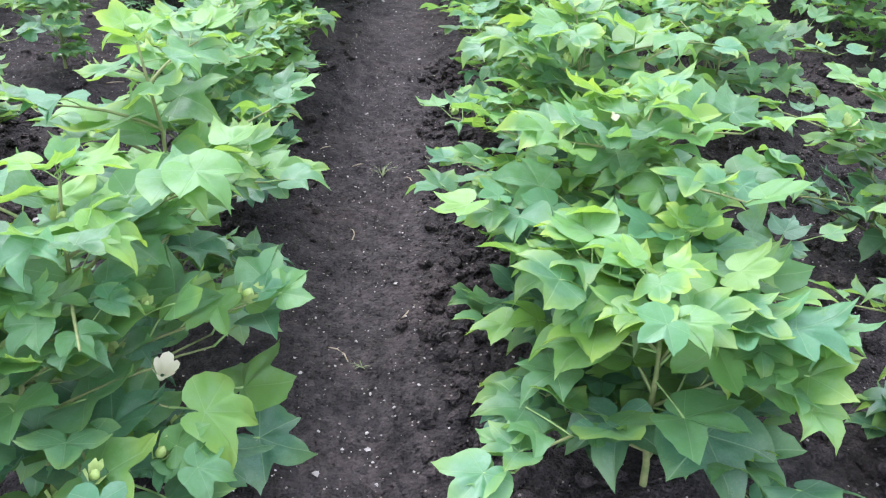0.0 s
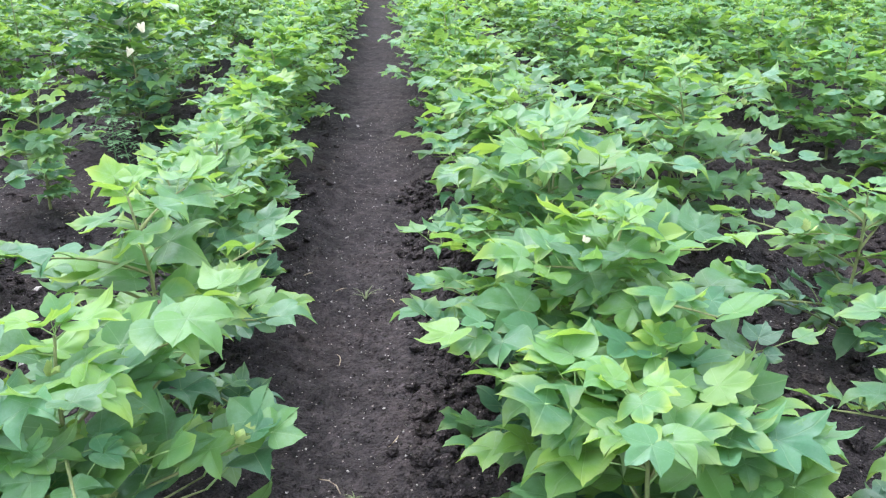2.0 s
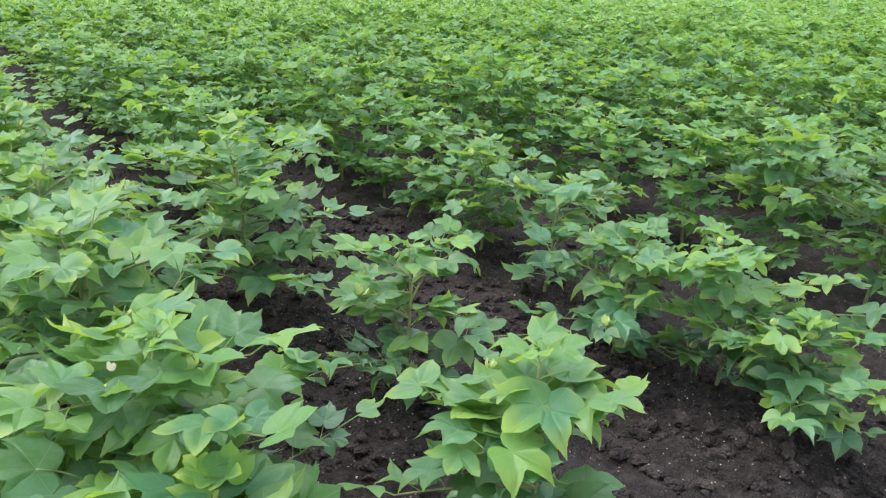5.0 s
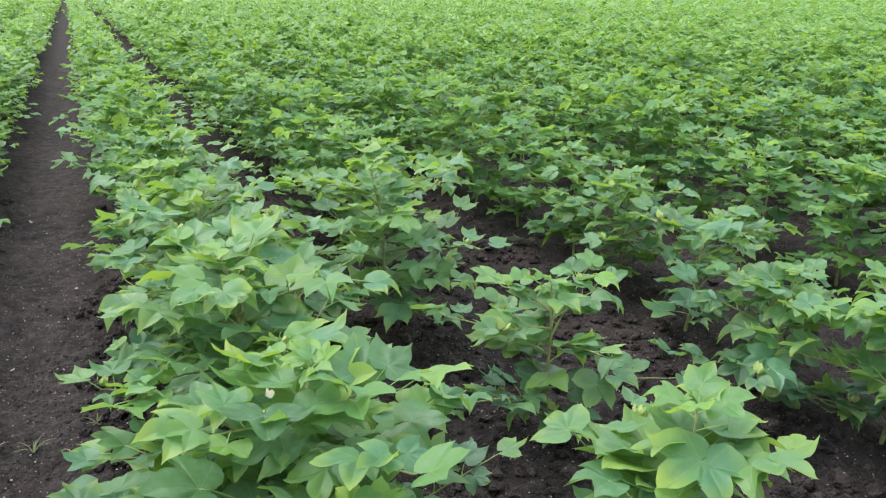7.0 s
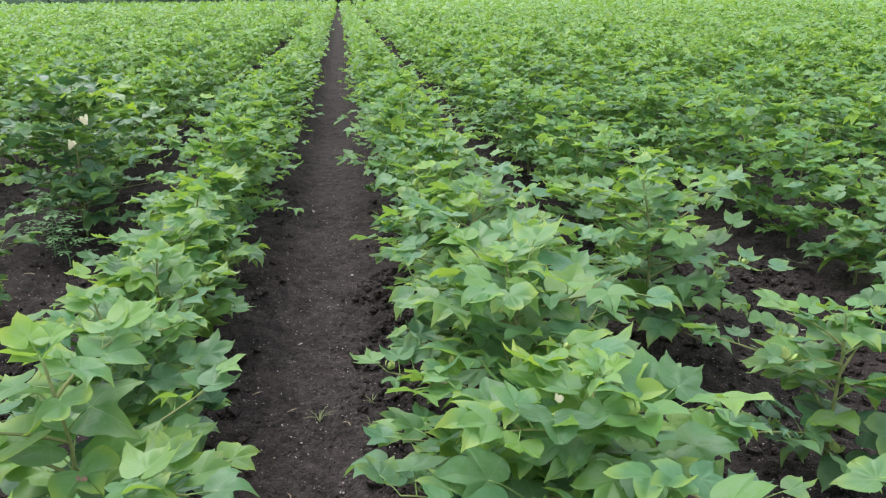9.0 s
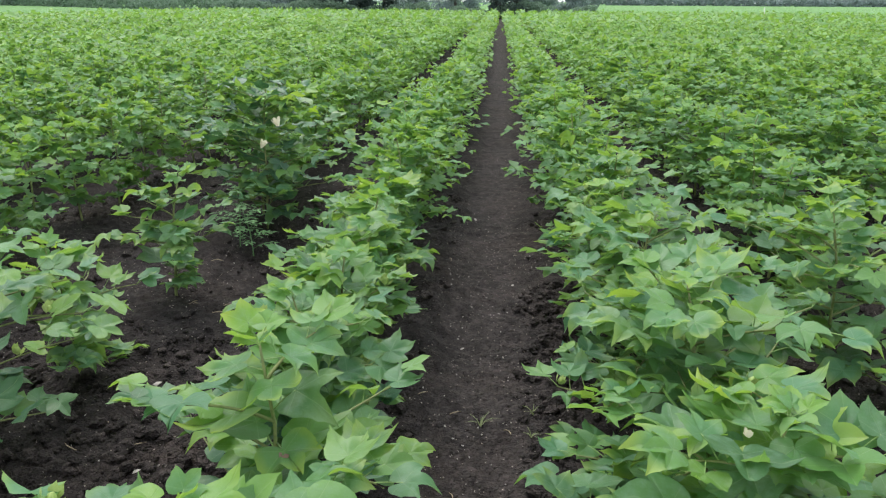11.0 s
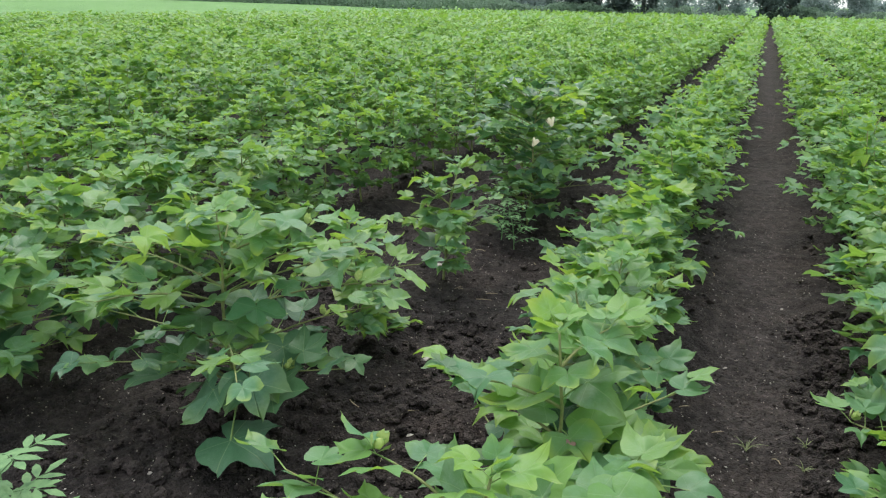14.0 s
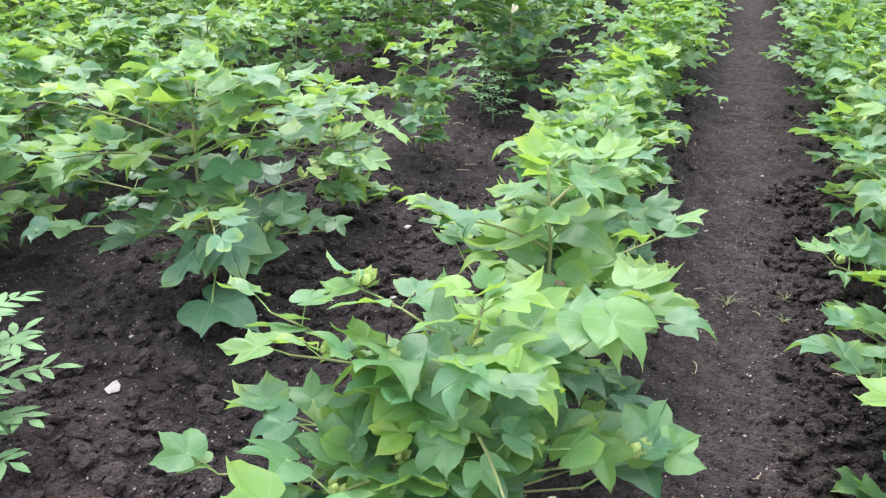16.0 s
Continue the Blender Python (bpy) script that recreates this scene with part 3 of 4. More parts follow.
SECOND_WEST = ((-1.57, 1.86, 0.72, 0.64, 1.00, 0.088, 251), (-1.46, 2.58, 0.52, 0.36, 0.90, 0.074, 123), (-1.44, 3.40, 0.60, 0.29, 0.72, 0.076, 124))
THIRD_WEST = ((-2.40, 1.62, 0.58, 0.40, 1.00, 0.088, 125), (-2.54, 2.12, 0.64, 0.44, 1.00, 0.086, 126), (-2.52, 2.62, 0.67, 0.44, 1.00, 0.086, 127), (-2.46, 3.15, 0.66, 0.44, 1.00, 0.084, 128))
LOW_PLANTS = ((-0.50, 0.90, 0.44, 0.36, 1.00, 0.088, 150), (2.30, 1.14, 0.34, 0.38, 1.00, 0.076, 152))
NEAR = WEST_ROW + EAST_ROW + SECOND_EAST + THIRD_EAST + SECOND_WEST + THIRD_WEST + LOW_PLANTS
# broad old leaves hanging low on the big plant, coloured dark for its shade too
LOW_LEAVES = (((0.08, -0.08, 0.13), 3.6, 0.165, 3), ((0.12, -0.02, 0.17), 4.1, 0.13, 7), ((0.05, -0.05, 0.20), 3.2, 0.13, 9), ((0.10, -0.04, 0.26), 3.9, 0.13, 14), ((-0.08, -0.05, 0.20), 2.6, 0.13, 11), ((0.07, 0.06, 0.22), 4.7, 0.13, 5))
# leaves low on the nearest plant, out over the path's edge
SIDE_LEAVES = (((0.17, -0.10, 0.13), 4.5, 0.105, 2), ((0.20, 0.02, 0.17), 4.9, 0.110, 8), ((0.13, -0.17, 0.15), 4.1, 0.105, 13), ((0.23, 0.08, 0.24), 5.0, 0.100, 16),
               ((0.08, -0.20, 0.20), 3.8, 0.105, 19), ((0.20, -0.10, 0.25), 4.3, 0.095, 20), ((0.24, -0.02, 0.10), 4.7, 0.100, 22), ((0.20, 0.17, 0.20), 5.3, 0.100, 5))
CLEARING = [(-0.265 + 0.265 * s, 0.925 - 0.95 * s, 0.33 + 1.02 * s) for s in (0.0, 0.1, 0.2, 0.3)]
near_plants = []
for number, (x, y, height, spread, full, leaf, seed) in enumerate(NEAR):
    near_plants.append(cotton_plant(x, y, height, spread, seed, LABEL_SMALL if full < 0.92 and abs(x) > 1 else LABEL_LUSH, full, leaf, clear=CLEARING if abs(x) < 1 and y < 1.1 else (), coarse=y > 2.3, extra=LOW_LEAVES if number == 24 else SIDE_LEAVES if number == 0 else (), old_extra=number == 24))
FLOWERS = ((-1.112, 4.10, 0.735), (-1.228, 4.15, 0.61))
TALL_CLEAR = [(x + 0.25 * out, y - out, z + 0.2 * out) for x, y, z in FLOWERS for out in (0.0, 0.10, 0.20)]
tall_plant = cotton_plant(-1.36, 4.62, 0.90, 0.56, 501, LABEL_TALL, 1.0, 0.092, True, TALL_CLEAR)

# ---- the rows further out ----
BARE_UNTIL = {-0.47: 4.05, 0.56: 3.68, 1.52: 3.8, 2.44: 3.6, -1.50: 4.95, -2.50: 3.55}


def in_sight(x, y, margin=0.0):
    a = math.degrees(math.atan2(-x, y + 0.25))
    return -70 - margin < a < 60 + margin and y > 0.2


def field_places():
    rng = random.Random(21)
    places = []
    for row in LEFT_ROWS + RIGHT_ROWS:
        y = BARE_UNTIL.get(row, 0.5) + rng.uniform(0, 0.2)
        while y < FIELD_END:
            if in_sight(row, y):
                places.append((row + rng.uniform(-0.06, 0.06) - DRIFT * (y - 2.4), y, rng.random()))
            y += rng.uniform(0.36, 0.50)
    return places


places = field_places()
places.sort(key=lambda p: math.hypot(p[0], p[1]))
NEXT, MIDDLE, KINDS_OF_PLANT = 4, 250, 8
FINER = 110
middle_specs = [(700 + k, 0.58 + 0.03 * (k % 4), 0.40 + 0.02 * (k % 3)) for k in range(KINDS_OF_PLANT)]


def middle_plant(seed, height, spread, templates):
    """A cotton plant some metres off: stem, branches, and its leaves as one crown."""
    root = new("cotton_plant")
    tagged(root, "full green cotton plant among others in a row", "cotton plant", "cotton plants in rows")
    v, t, uv, index, stem, branches = plant_arrays(seed, height, spread, templates, 1.0, 0.066)
    tagged(big_mesh("foliage", v, t, [leaf_joined, petiole_mat, young_joined], index, uv, root), kind="stuff")
    stem_part("stem", stem, 0.0075, 0.003, root, 5)
    return root


def row_scale(x, chance):
    """Plants stand narrow and long in their row; those further to the west have grown taller."""
    tall = 1.08 if x < -1.1 else 1.0
    return (0.92 if 0 < x < 1 else 0.86 if abs(x) < 1 else 1.0 if x > 0 else 0.92, 1.10, tall * (0.88 + 0.28 * ((chance * 7.3) % 1)), 1)


for n, (x, y, chance) in enumerate(places[:NEXT]):
    cotton_plant(x, y, 0.56 + 0.12 * chance, 0.38, 1300 + n, "green cotton plant with lobed leaves standing in its row", 0.95, 0.080, coarse=True)
originals = {}
for n, (x, y, chance) in enumerate(places[NEXT:MIDDLE]):
    m = pose(x, y, soil_height(x, y) - 0.01, 0, 0, 0) @ Matrix.Diagonal(row_scale(x, chance)) @ pose(0, 0, 0, 0, 0, 360 * chance)
    which = (n % KINDS_OF_PLANT, n < FINER)
    if which not in originals:
        originals[which] = ob = middle_plant(*middle_specs[which[0]], mid_leaves if n < FINER else rough_leaves)
    else:
        ob = copy_thing(originals[which], Matrix.Identity(4))
    ob.matrix_basis = m


def far_crop(name, some, templates, keep, grow_leaf, label):
    """The rest of the rows, ever simpler with distance, as one mass of real leaves."""
    kinds = []
    for seed, height, spread in middle_specs:
        v, t, uv, index, _, _ = plant_arrays(seed, height, spread, templates, 1.0, 0.066, keep, grow_leaf)
        kinds.append((v, t, index))
    vs, ts, ms, base = [], [], [], 0
    for n, (x, y, chance) in enumerate(some):
        v, t, index = kinds[(n * 5 + int(chance * 50)) % len(kinds)]
        c, s = math.cos(6.283 * chance), math.sin(6.283 * chance)
        size = 0.88 + 0.24 * ((chance * 7.3) % 1)
        w = np.stack([v[:, 0] * c - v[:, 1] * s, v[:, 0] * s + v[:, 1] * c, v[:, 2]], 1) * ((0.80 if -1.2 < x < 1.8 else 0.82) * size, 1.12 * size, 1.06 * size) + (x, y, 0.0)
        vs.append(w)
        ts.append(t + base)
        ms.append(index // 2)
        base += len(v)
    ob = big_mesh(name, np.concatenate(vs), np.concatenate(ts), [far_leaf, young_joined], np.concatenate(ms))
    tagged(ob, label, "crop", kind="stuff")


rest = places[MIDDLE:]
distance = [math.hypot(p[0], p[1]) for p in rest]
far_crop("cotton_crop", [p for p, d in zip(rest, distance) if d < 14], rough_leaves, 0.9, 1.02, "dense green cotton plants standing in long rows")
far_crop("far_cotton_crop", [p for p, d in zip(rest, distance) if 14 <= d < 32], chip_leaves, 0.46, 1.25, "distant green cotton rows running to the horizon")
far_crop("farthest_cotton_crop", [p for p, d in zip(rest, distance) if d >= 32], chip_leaves, 0.06, 2.6, "far cotton rows merging into an even green field")


# ---- small things on the ground ----


def ball(rng, squash=0.7, fineness=1, knobs=1.0):
    """A knobbly lump of soil or stone, about one across."""
    bm = bmesh.new()
    bmesh.ops.create_icosphere(bm, subdivisions=fineness, radius=0.5)
    off = Vector((rng.uniform(0, 50), rng.uniform(0, 50), rng.uniform(0, 50)))
    for v in bm.verts:
        v.co *= 1 + knobs * (1.1 * noise.noise(v.co * 2.4 + off) + 0.7 * noise.noise(v.co * 6.5 + off))
        v.co.z *= squash
    bm.verts.index_update()
    verts = np.array([tuple(v.co) for v in bm.verts])
    tris = np.array([[v.index for v in f.verts] for f in bm.faces])
    bm.free()
    return verts, tris


def soil_clods():
    rng = random.Random(8)
    lumps = [ball(random.Random(60 + k)) for k in range(10)]
    large = [ball(random.Random(90 + k), 0.72, 2, 0.55) for k in range(12)]
    vs, ts, base = [], [], 0
    count = 0
    while count < 6500:
        x, y = rng.uniform(-2.9, 3.0), 0.7 + 5.2 * rng.random() ** 1.5
        strip = abs(x - 0.03) < 0.20
        if strip and rng.random() < 0.93:
            continue
        if noise.noise(Vector((x * 2, y * 2, 5))) < rng.uniform(-0.5, 0.35):
            continue
        size = 0.007 + 0.050 * rng.random() ** 4.0
        if strip:
            size *= 0.5
        v, t = lumps[rng.randrange(10)]
        m = turned(rng.uniform(-0.5, 0.5), rng.uniform(-0.5, 0.5), rng.uniform(0, 6.3)) * size
        vs.append(v @ m.T + (x, y, soil_height(x, y) + size * 0.18))
        ts.append(t + base)
        base += len(v)
        count += 1
    for n in range(4200):
        x, y = rng.uniform(-2.0, -0.74), 0.85 + 2.2 * rng.random() ** 1.4
        if n % 2 == 0:
            x, y = rng.choice((0.33 + rng.gauss(0, 0.07), 0.31 + rng.gauss(0, 0.08), rng.uniform(0.95, 1.7), rng.uniform(1.8, 2.3))), rng.uniform(0.8, 3.8)
        if math.hypot(x + 1.45, y - 1.25) < 0.06:
            continue
        size = 0.011 + 0.050 * rng.random() ** 3.4
        v, t = large[rng.randrange(12)]
        m = turned(rng.uniform(-0.5, 0.5), rng.uniform(-0.5, 0.5), rng.uniform(0, 6.3)) * size
        vs.append(v @ m.T + (x, y, soil_height(x, y) + size * 0.22))
        ts.append(t + base)
        base += len(v)
    small = ball(random.Random(77))
    lumps_end = sum(len(t) for t in ts)
    for n in range(4500):
        x, y = 0.03 + rng.gauss(0, 0.2), 0.85 + 3.0 * rng.random() ** 1.4
        size = 0.003 + 0.007 * rng.random() ** 2.5
        m = turned(rng.uniform(-0.8, 0.8), rng.uniform(-0.8, 0.8), rng.uniform(0, 6.3)) * size
        vs.append(small[0] @ m.T + (x, y, soil_height(x, y) + size * 0.2))
        ts.append(small[1] + base)
        base += len(small[0])
    tris = np.concatenate(ts)
    ob = big_mesh("soil_clods", np.concatenate(vs), tris, [clod_mat, soil], (np.arange(len(tris)) >= lumps_end).astype(int), smooth=False)
    ob.data.polygons.foreach_set("use_smooth", np.arange(len(tris)) >= lumps_end)
    tagged(ob, "dark crumbled lumps of tilled soil", "soil clods", kind="stuff")


soil_clods()


def grit():
    """Pale crumbs of dry soil and stone, strewn thinly over the bare ground."""
    rng = random.Random(18)
    kinds = [ball(random.Random(130 + k), 0.7, 1, 0.9) for k in range(4)]
    vs, ts, base = [], [], 0
    for n in range(1500):
        x, y = (rng.uniform(-2.2, -0.7), 0.8 + 3.2 * rng.random() ** 1.3) if n % 2 else (0.03 + rng.gauss(0, 0.17), 0.8 + 4.5 * rng.random() ** 1.5)
        if n % 10 == 0:
            x, y = rng.uniform(0.9, 2.3), rng.uniform(0.9, 3.2)
        size = 0.0025 + 0.0055 * rng.random() ** 3
        v, t = kinds[rng.randrange(4)]
        m = turned(rng.uniform(-0.8, 0.8), rng.uniform(-0.8, 0.8), rng.uniform(0, 6.3)) * size
        vs.append(v @ m.T + (x, y, soil_height(x, y) + size * 0.3 + 0.003))
        ts.append(t + base)
        base += len(v)
    ob = big_mesh("grit", np.concatenate(vs), np.concatenate(ts), [pebble_mat], smooth=False)
    tagged(ob, "tiny pale crumbs of grit strewn over dark soil", "grit", kind="stuff")


grit()


def pebble(x, y, size, seed):
    v, t = ball(random.Random(seed), 0.42, 1, 1.2)
    ob = big_mesh("pebble", v * size * (1.25, 0.85, 1.0), t, [pebble_mat], smooth=False)
    ob.location, ob.rotation_euler = (x, y, soil_height(x, y) + 0.28 * size), (0.1, 0.2, seed)
    tagged(ob, "small pale stone lying on dark soil", "pebble", "pebbles on the soil")


PEBBLES = ((-1.59, 1.49, 0.022), (-1.45, 1.25, 0.042), (-1.20, 2.62, 0.035), (-1.19, 1.40, 0.012), (-1.35, 1.36, 0.016), (-1.73, 1.55, 0.014), (-1.40, 2.35, 0.018), (-1.10, 1.45, 0.014), (-1.25, 1.65, 0.012), (-1.02, 2.05, 0.016), (-1.75, 1.35, 0.014), (-1.54, 3.58, 0.045), (-0.12, 1.35, 0.010), (0.12, 1.60, 0.009), (0.05, 1.12, 0.012), (-0.08, 3.1, 0.015), (0.14, 3.9, 0.016), (-0.10, 5.1, 0.02), (1.05, 1.9, 0.015), (1.75, 2.2, 0.018), (2.0, 2.9, 0.02), (-0.05, 1.05, 0.014), (0.10, 2.05, 0.008))
for number, (x, y, size) in enumerate(PEBBLES):
    pebble(x, y, size, number + 1)


def straw(x, y, length, turn, seed):
    rng = random.Random(seed)
    z = soil_height(x, y) + 0.008
    line = [(x + length * s * math.cos(turn + 0.5 * s), y + length * s * math.sin(turn + 0.5 * s), z + 0.006 * math.sin(3 * s)) for s in (0, 0.35, 0.7, 1.0)]
    v, t = tube(line, (0.0015, 0.002, 0.0018, 0.001), 4)
    tagged(big_mesh("straw", v, t, [straw_mat]), "dry pale bit of straw on dark soil", "straw", "straws on the soil")


straw_mat = plain_green("dry_straw", (0.30, 0.24, 0.16), (0.48, 0.40, 0.28), 0.8)
straw_rng = random.Random(4)
for k in range(26):
    straw(straw_rng.choice((-1.1, -1.3, -0.95, 0.1, -0.1, 0.3, 1.05)) + straw_rng.uniform(-0.12, 0.12), straw_rng.uniform(1.0, 4.2), straw_rng.uniform(0.025, 0.08), straw_rng.uniform(0, 6.3), k)


def grass_tuft(x, y, size, seed):
    rng = random.Random(seed)
    root = new("grass_tuft")
    root.location = (x, y, soil_height(x, y))
    tagged(root, "thin dry green grass tuft growing in the path", "grass", "grass tufts in the path")
    for k in range(9):
        a, l = rng.uniform(0, 6.3), size * rng.uniform(0.6, 1.2)
        verts, tris = [], []
        for i, s in enumerate((0, 0.4, 0.75, 1.0)):
            r, w = l * s * (0.35 + 0.45 * s), 0.0022 * (1 - s) + 0.0004
            c = Vector((math.cos(a) * r, math.sin(a) * r, l * s * (1.0 - 0.55 * s)))
            side = Vector((-math.sin(a), math.cos(a), 0)) * w
            verts += [tuple(c - side), tuple(c + side)]
            if i:
                q = 2 * i - 2
                tris += [(q, q + 1, q + 3), (q, q + 3, q + 2)]
        big_mesh("blade", np.array(verts), np.array(tris), [grass_mat], parent=root)


for number, (x, y, size) in enumerate(((0.02, 2.44, 0.07), (0.20, 2.50, 0.045), (0.19, 2.36, 0.04), (0.02, 1.38, 0.03))):
    grass_tuft(x, y, size, 30 + number)


def weed(x, y, height, seed, leaflet, label, count=12):
    """A weed with feathery leaves of narrow leaflets along its stem."""
    rng = random.Random(seed)
    root = new("weed")
    root.location = (x, y, soil_height(x, y) - 0.005)
    tagged(root, label, "weed")
    bend = rng.uniform(-0.06, 0.06)
    stem = [(bend * s * s, 0.03 * s, height * s) for s in (0, 0.25, 0.5, 0.75, 1.0)]
    v, t = tube(stem, (0.004, 0.0036, 0.003, 0.0022, 0.0012), 6)
    big_mesh("stem", v, t, [weed_mat], parent=root)
    for k in range(count):
        f = 0.18 + 0.82 * (k + 1) / count
        a = k * 2.4 + rng.uniform(-0.3, 0.3)
        start = Vector((bend * f * f, 0.03 * f, height * f))
        reach = height * (0.50 - 0.22 * f) * rng.uniform(0.85, 1.15)
        verts, tris = [], []
        ways = Vector((math.cos(a), math.sin(a), 0))
        cross = Vector((-math.sin(a), math.cos(a), 0))
        rachis = [start + ways * (reach * s) + Vector((0, 0, reach * (0.75 * s - 0.45 * s * s))) for s in (0, 0.3, 0.55, 0.8, 1.0)]
        rv, rt = tube(rachis, (0.0016, 0.0014, 0.0012, 0.001, 0.0006), 4)
        verts, tris = [tuple(p) for p in rv], [tuple(q) for q in rt]
        for i, p in enumerate(rachis[1:]):
            for side in ((-1, 1) if i < 3 else (0,)):
                out = (cross * side * 0.9 + ways * 0.75).normalized() if side else ways
                l, w = leaflet * rng.uniform(0.8, 1.15), leaflet * 0.19
                flat = out.cross(Vector((0, 0, 1))).normalized()
                rise = rng.uniform(0.0, 0.35)
                b = len(verts)
                for s, wide in ((0, 0.15), (0.4, 1.0), (0.75, 0.7), (1.0, 0.02)):
                    c = p + out * (l * s) + Vector((0, 0, l * s * (rise - 0.25 * s)))
                    verts += [tuple(c - flat * w * wide), tuple(c + flat * w * wide)]
                for q in (b, b + 2, b + 4):
                    tris += [(q, q + 1, q + 3), (q, q + 3, q + 2)]
        big_mesh("leaf", np.array(verts), np.array(tris), [weed_mat], parent=root)


weed(-1.55, 0.99, 0.34, 41, 0.060, "fresh green weed with narrow feathery leaflets in bare soil", 14)
weed(-1.49, 0.88, 0.20, 44, 0.056, "low fresh green weed with narrow leaflets in bare soil", 9)
weed(-1.40, 4.20, 0.34, 42, 0.042, "thin grey-green weed with fine leaflets beside a cotton plant", 18)
weed(-1.28, 4.06, 0.28, 43, 0.040, "thin grey-green weed with fine leaflets beside a cotton plant", 16)


def fallen_leaf(x, y, size, turn, seed, tint, label):
    v, t, uv = blade(random.Random(seed), OUTLINE, 3)
    ob = big_mesh("fallen_leaf", v * size, t, [tint], uv=uv)
    ob.location, ob.rotation_euler = (x, y, soil_height(x, y) + 0.035), (0.35, 0.2, turn)
    tagged(ob, label, "fallen leaf")


pale_leaf = leaf_material("pale_dead_leaf", (0.25, 0.26, 0.20), (0.38, 0.37, 0.28), (0.3, 0.3, 0.2), False, lit=0.15)
fallen_leaf(2.31, 3.50, 0.09, 2.0, 9, pale_leaf, "pale withered leaf lying on dark soil")
fallen_leaf(2.14, 2.16, 0.06, 0.6, 10, leaf_mat, "small green leaf lying on dark soil")


def bloom(parent, place, turn, mat, length, spread, label):
    v, t = flower_shape(spread, length)
    ob = big_mesh("flower", v, t, [mat], parent=parent)
    ob.matrix_basis = Matrix.Translation(Vector(place) - parent.location) @ Euler((0.5 * math.cos(turn), 0.5 * math.sin(turn), turn)).to_matrix().to_4x4()
    tagged(ob, label)


bloom(near_plants[0], (-0.265, 0.925, 0.318), 0.5, cream, 0.045, 0.40, "creamy white half-open flower")
bloom(near_plants[1], (-0.36, 1.42, 0.47), 1.5, pink, 0.020, 0.3, "faded pink flower")
bloom(tall_plant, FLOWERS[0], 2.0, cream, 0.050, 0.42, "pale cream flower")
bloom(tall_plant, FLOWERS[1], 4.0, cream, 0.048, 0.40, "pale cream flower")
bloom(near_plants[8], (0.535, 1.385, 0.60), 1.0, cream, 0.014, 0.25, "small cream flower bud")

def field_stake(x, y, height):
    """A slim white marker post with a pointed top, driven in between the plants."""
    v, t = tube([(0, 0, -0.05), (0.004, 0, height * 0.5), (0.012, 0, height * 0.97), (0.013, 0, height)], (0.03, 0.03, 0.028, 0.006), 6)
    ob = big_mesh("field_stake", v, t, [stake_mat])
    ob.location = (x, y, 0)
    tagged(ob, "slim white marker stake standing among cotton rows", "stake", "marker stakes in the field")


stake_mat = plain_green("white_paint", (0.70, 0.70, 0.68), (0.80, 0.80, 0.78), 0.6, 20.0)
field_stake(18.5, 60.2, 1.08)
field_stake(16.9, 62.5, 0.90)

# ---- the far edge of the field ----


def leafy(rng, places, size):
    """Loose sprays of small leaves: three crossed slips at every place."""
    vs, ts, base = [], [], 0
    slip = np.array(((-0.5, 0, 0), (0, -0.32, 0.1), (0.5, 0, 0.0), (0, 0.32, -0.1)))
    for p, k in places:
        m = turned(rng.uniform(-1.2, 1.2), rng.uniform(-1.2, 1.2), rng.uniform(0, 6.3)) * (size * k)
        vs.append(slip @ m.T + p)
        ts.append(np.array(((0, 1, 2), (0, 2, 3))) + base)
        base += 4
    return np.concatenate(vs), np.concatenate(ts)


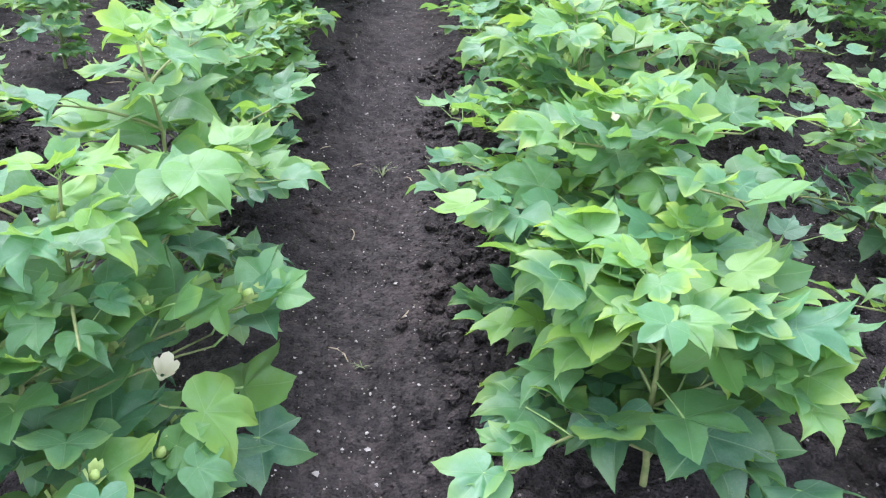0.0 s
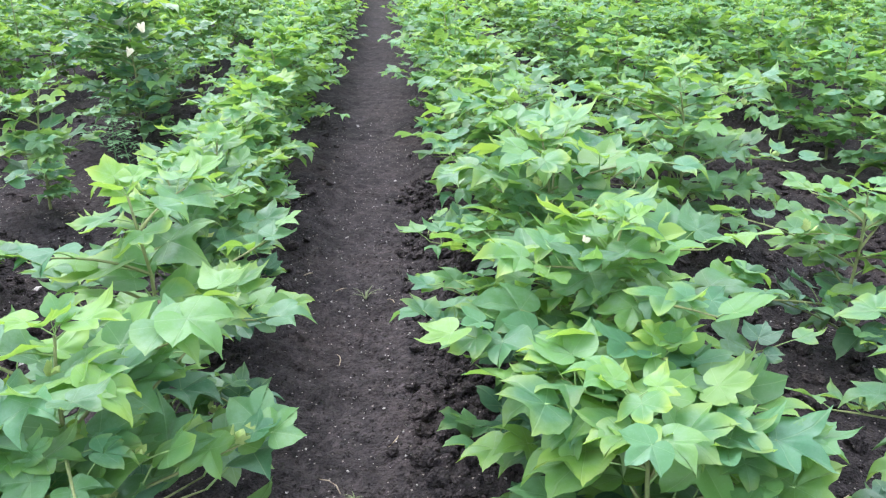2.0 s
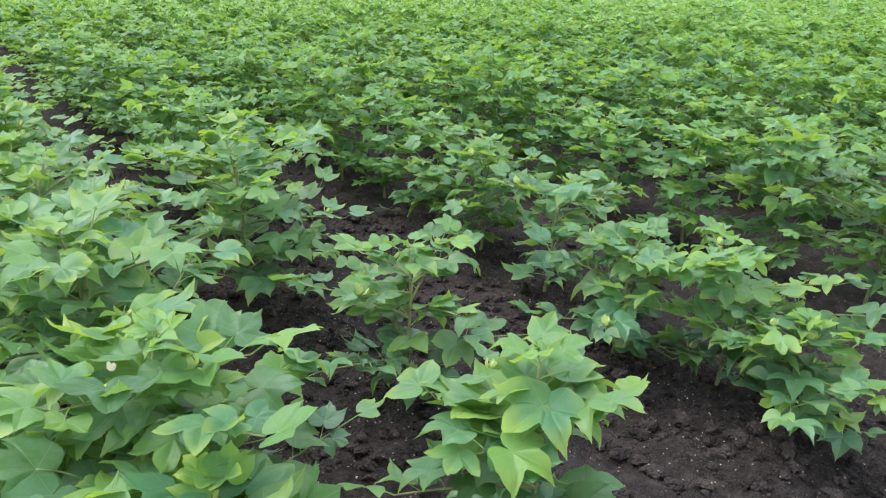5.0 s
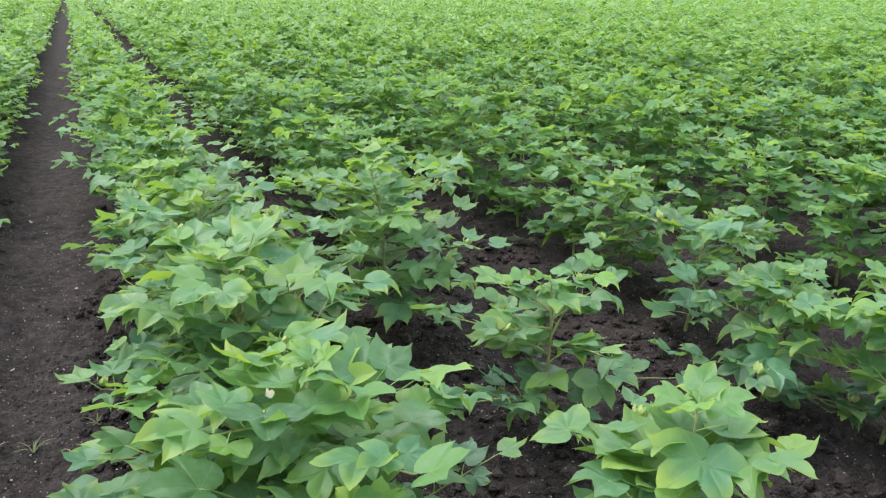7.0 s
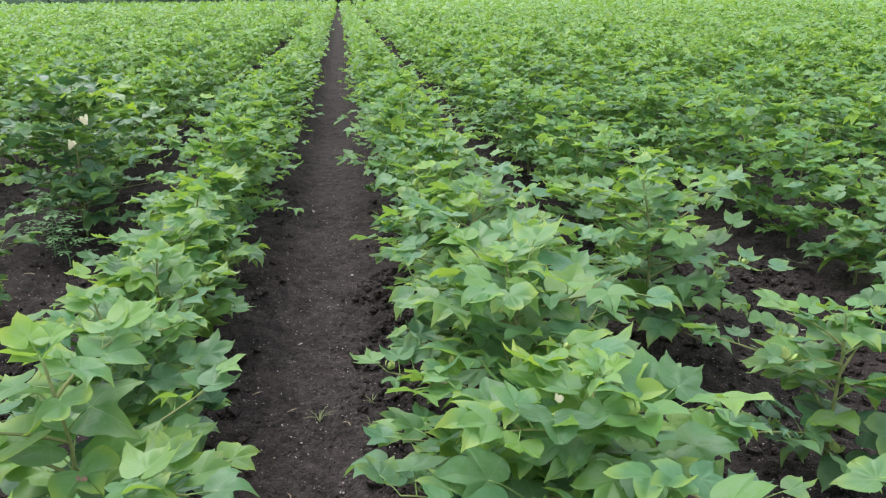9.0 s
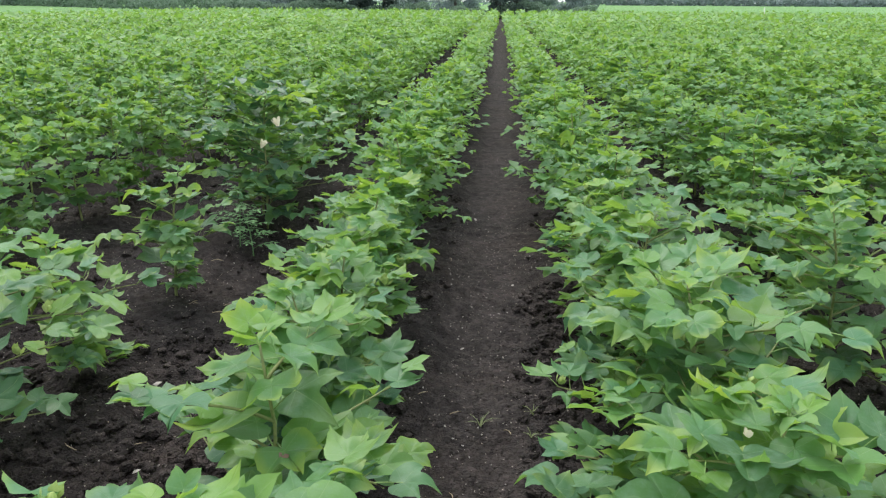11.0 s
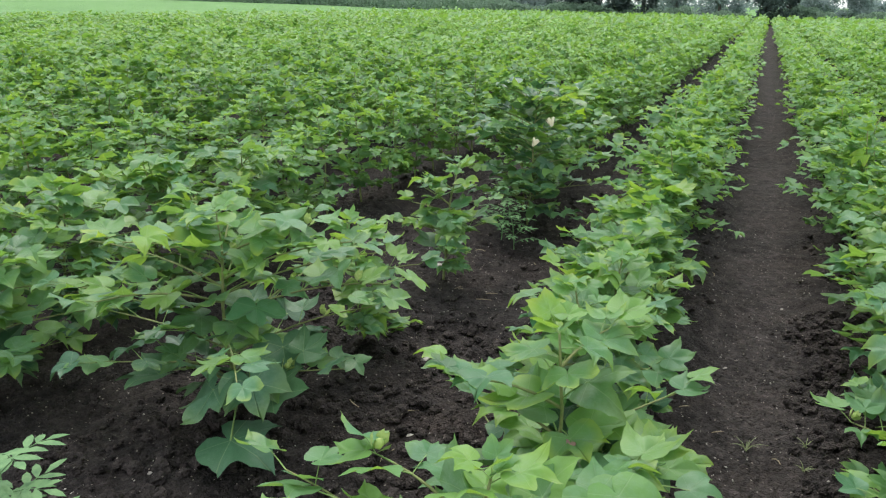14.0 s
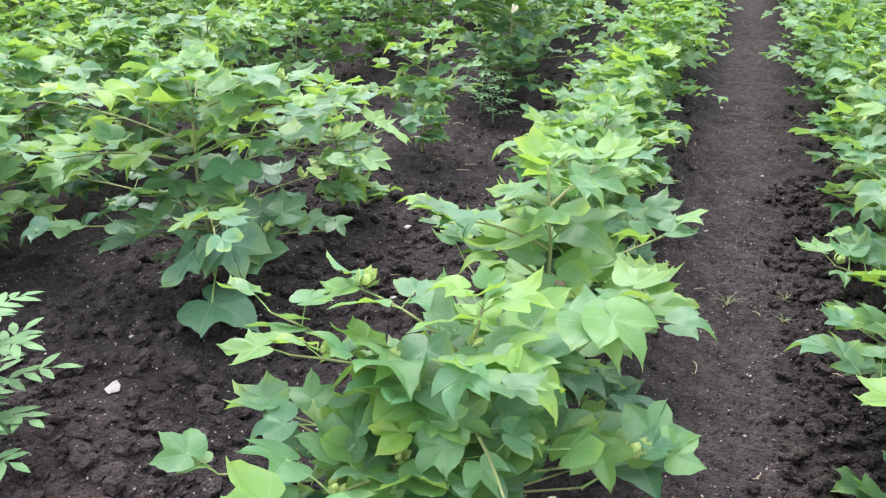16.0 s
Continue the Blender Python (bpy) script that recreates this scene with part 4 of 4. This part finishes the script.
def tree(x, y, height, width, seed, label, low=0.25, leaves=1500, size=0.38, trunks=1):
    """A tapered trunk with limbs, and a crown of many loose clumps with gaps."""
    rng = random.Random(seed)
    root = new("tree")
    root.location = (x, y, 0)
    tagged(root, label, "tree", "trees at the field's edge")
    spots = []
    for k in range(trunks):
        dx, dy = (rng.uniform(-0.3, 0.3) * width, rng.uniform(-0.15, 0.15) * width) if trunks > 1 else (0, 0)
        bend = rng.uniform(-0.6, 0.6)
        line = [(dx + bend * s * s, dy, height * 0.72 * s) for s in (0, 0.15, 0.35, 0.6, 1.0)]
        r = 0.028 * height / trunks ** 0.4
        v, t = tube(line, (r * 1.3, r, r * 0.85, r * 0.6, r * 0.2), 8)
        big_mesh("trunk", v, t, [bark_mat], parent=root)
        for n in range(7 if trunks == 1 else 4):
            f = low + 0.12 + (0.85 - low) * rng.random() * 0.85
            a = rng.uniform(0, 6.3)
            start = np.array((dx + bend * f * f, dy, height * 0.72 * f))
            reach = width * 0.45 * rng.uniform(0.6, 1.05)
            limb = [start + np.array((math.cos(a) * reach * s, math.sin(a) * reach * s, reach * (0.8 * s - 0.2 * s * s))) for s in (0, 0.3, 0.65, 1.0)]
            v, t = tube(limb, (r * 0.45, r * 0.35, r * 0.22, r * 0.08), 5)
            big_mesh("limb", v, t, [bark_mat], parent=root)
            spots += [limb[1], limb[2], limb[3]]
        spots.append(np.array((dx + bend, dy, height * 0.78)))
    clumps = []
    for n in range(52):
        if n < len(spots) and n % 2 == 0:
            c = spots[n]
        else:
            a, q = rng.uniform(0, 6.3), rng.random() ** 0.5
            c = np.array((math.cos(a) * q * width * 0.45, math.sin(a) * q * width * 0.45, height * (low + (0.95 - low) * rng.random() ** 1.35)))
        clumps.append((c, width * rng.uniform(0.10, 0.22)))
    places = []
    for n in range(leaves):
        c, r = clumps[rng.randrange(len(clumps))]
        d = np.array((rng.gauss(0, 1), rng.gauss(0, 1), rng.gauss(0, 0.75)))
        d = d / np.linalg.norm(d) * r * rng.random() ** 0.4
        p = c + d
        if p[2] > height * low * 0.8:
            places.append((p, rng.uniform(0.6, 1.3)))
    v, t = leafy(rng, places, size)
    big_mesh("crown", v, t, [hazed_leaf if label == HAZY_TREE else tree_leaf], parent=root)


DARK_TREE, HAZY_TREE = "dense dark green tree at the end of the field", "broad hazy green tree beyond the field"
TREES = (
    (-0.3, 69.5, 9.0, 4.6, 0.03, 6400, 3, DARK_TREE), (3.6, 82, 3.1, 3.4, 0.04, 2600, 1, HAZY_TREE), (6.3, 74, 5.2, 3.4, 0.10, 3000, 1, HAZY_TREE),
    (-6.0, 98, 6.5, 6.4, 0.05, 3600, 1, HAZY_TREE), (-10.6, 95, 3.7, 4.2, 0.05, 2600, 1, HAZY_TREE), (-11.0, 71, 7.5, 4.4, 0.05, 4400, 2, DARK_TREE), (-14.4, 71.5, 8.0, 5.0, 0.05, 4400, 2, DARK_TREE), (-17.4, 73, 6.0, 4.0, 0.05, 3000, 1, DARK_TREE), (-21.6, 77, 3.0, 4.4, 0.04, 2600, 1, HAZY_TREE),
    (-26.5, 88, 6.0, 4.0, 0.12, 3000, 1, DARK_TREE), (-32, 90, 4.4, 4.0, 0.10, 2600, 1, HAZY_TREE), (-40, 96, 7.5, 5.2, 0.22, 3000, 1, DARK_TREE), (-52, 108, 8.5, 6.5, 0.10, 3400, 2, DARK_TREE), (-64, 118, 9.0, 8.5, 0.05, 3400, 2, DARK_TREE),
    (-76, 128, 8.5, 10.0, 0.05, 3400, 1, HAZY_TREE), (-92, 138, 8.5, 11.0, 0.06, 3400, 1, HAZY_TREE), (-108, 148, 9.0, 12.0, 0.06, 3400, 1, HAZY_TREE), (-132, 160, 9.0, 13.0, 0.06, 3400, 1, HAZY_TREE), (-158, 178, 9.5, 13.0, 0.06, 3400, 1, HAZY_TREE),
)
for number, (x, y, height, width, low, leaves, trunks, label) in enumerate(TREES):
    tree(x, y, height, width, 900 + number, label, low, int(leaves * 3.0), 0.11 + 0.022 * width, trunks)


def hedge(name, line, height, depth, count, size, seed, label, material=bush_leaf, kind_of="hedge"):
    """A ragged line of bushes."""
    rng = random.Random(seed)
    lengths = [math.dist(a, b) for a, b in zip(line, line[1:])]
    places = []
    for n in range(count):
        s = rng.random() * sum(lengths)
        k = 0
        while s > lengths[k]:
            s -= lengths[k]
            k += 1
        (x0, y0), (x1, y1) = line[k], line[k + 1]
        f = s / lengths[k]
        x, y = x0 + f * (x1 - x0), y0 + f * (y1 - y0) + rng.uniform(-0.5, 0.5) * depth
        top = height * (0.55 + 0.9 * max(0.0, 0.5 + noise.noise(Vector((x * 0.35, y * 0.12, seed))) + 0.4 * noise.noise(Vector((x * 1.1, 0, seed)))))
        places.append((np.array((x, y, top * rng.random() ** 0.7)), rng.uniform(0.6, 1.3)))
    v, t = leafy(rng, places, size)
    tagged(big_mesh(name, v, t, [material]), label, kind_of, kind="stuff")


hedge("hedge", ((-25, 70), (7.6, 69)), 1.0, 2.5, 24000, 0.20, 5, "low ragged green bushes along the field's end")
hedge("hedge", ((-24, 78), (-40, 92), (-70, 120), (-110, 144), (-180, 186)), 1.9, 4.0, 30000, 0.34, 6, "low ragged green bushes along the meadow's far edge")
# the woods' haze is painted in by their pale leaf colour
hedge("far_woods", ((30, 330), (90, 340), (190, 360), (330, 360), (480, 370)), 3.4, 10.0, 34000, 1.2, 7, "pale hazy line of distant trees beyond the field", hazed_leaf, "woods")
hedge("far_woods", ((-260, 250), (-120, 225), (-30, 210), (10, 205)), 4.6, 14.0, 14000, 0.95, 8, "line of distant trees coloured pale blue-green for haze", hazed_leaf, "woods")
hedge("far_woods", ((-300, 240), (-190, 205), (-92, 190)), 9.0, 12.0, 22000, 0.9, 9, "line of tall distant trees coloured pale blue-green for haze", hazed_leaf, "woods")
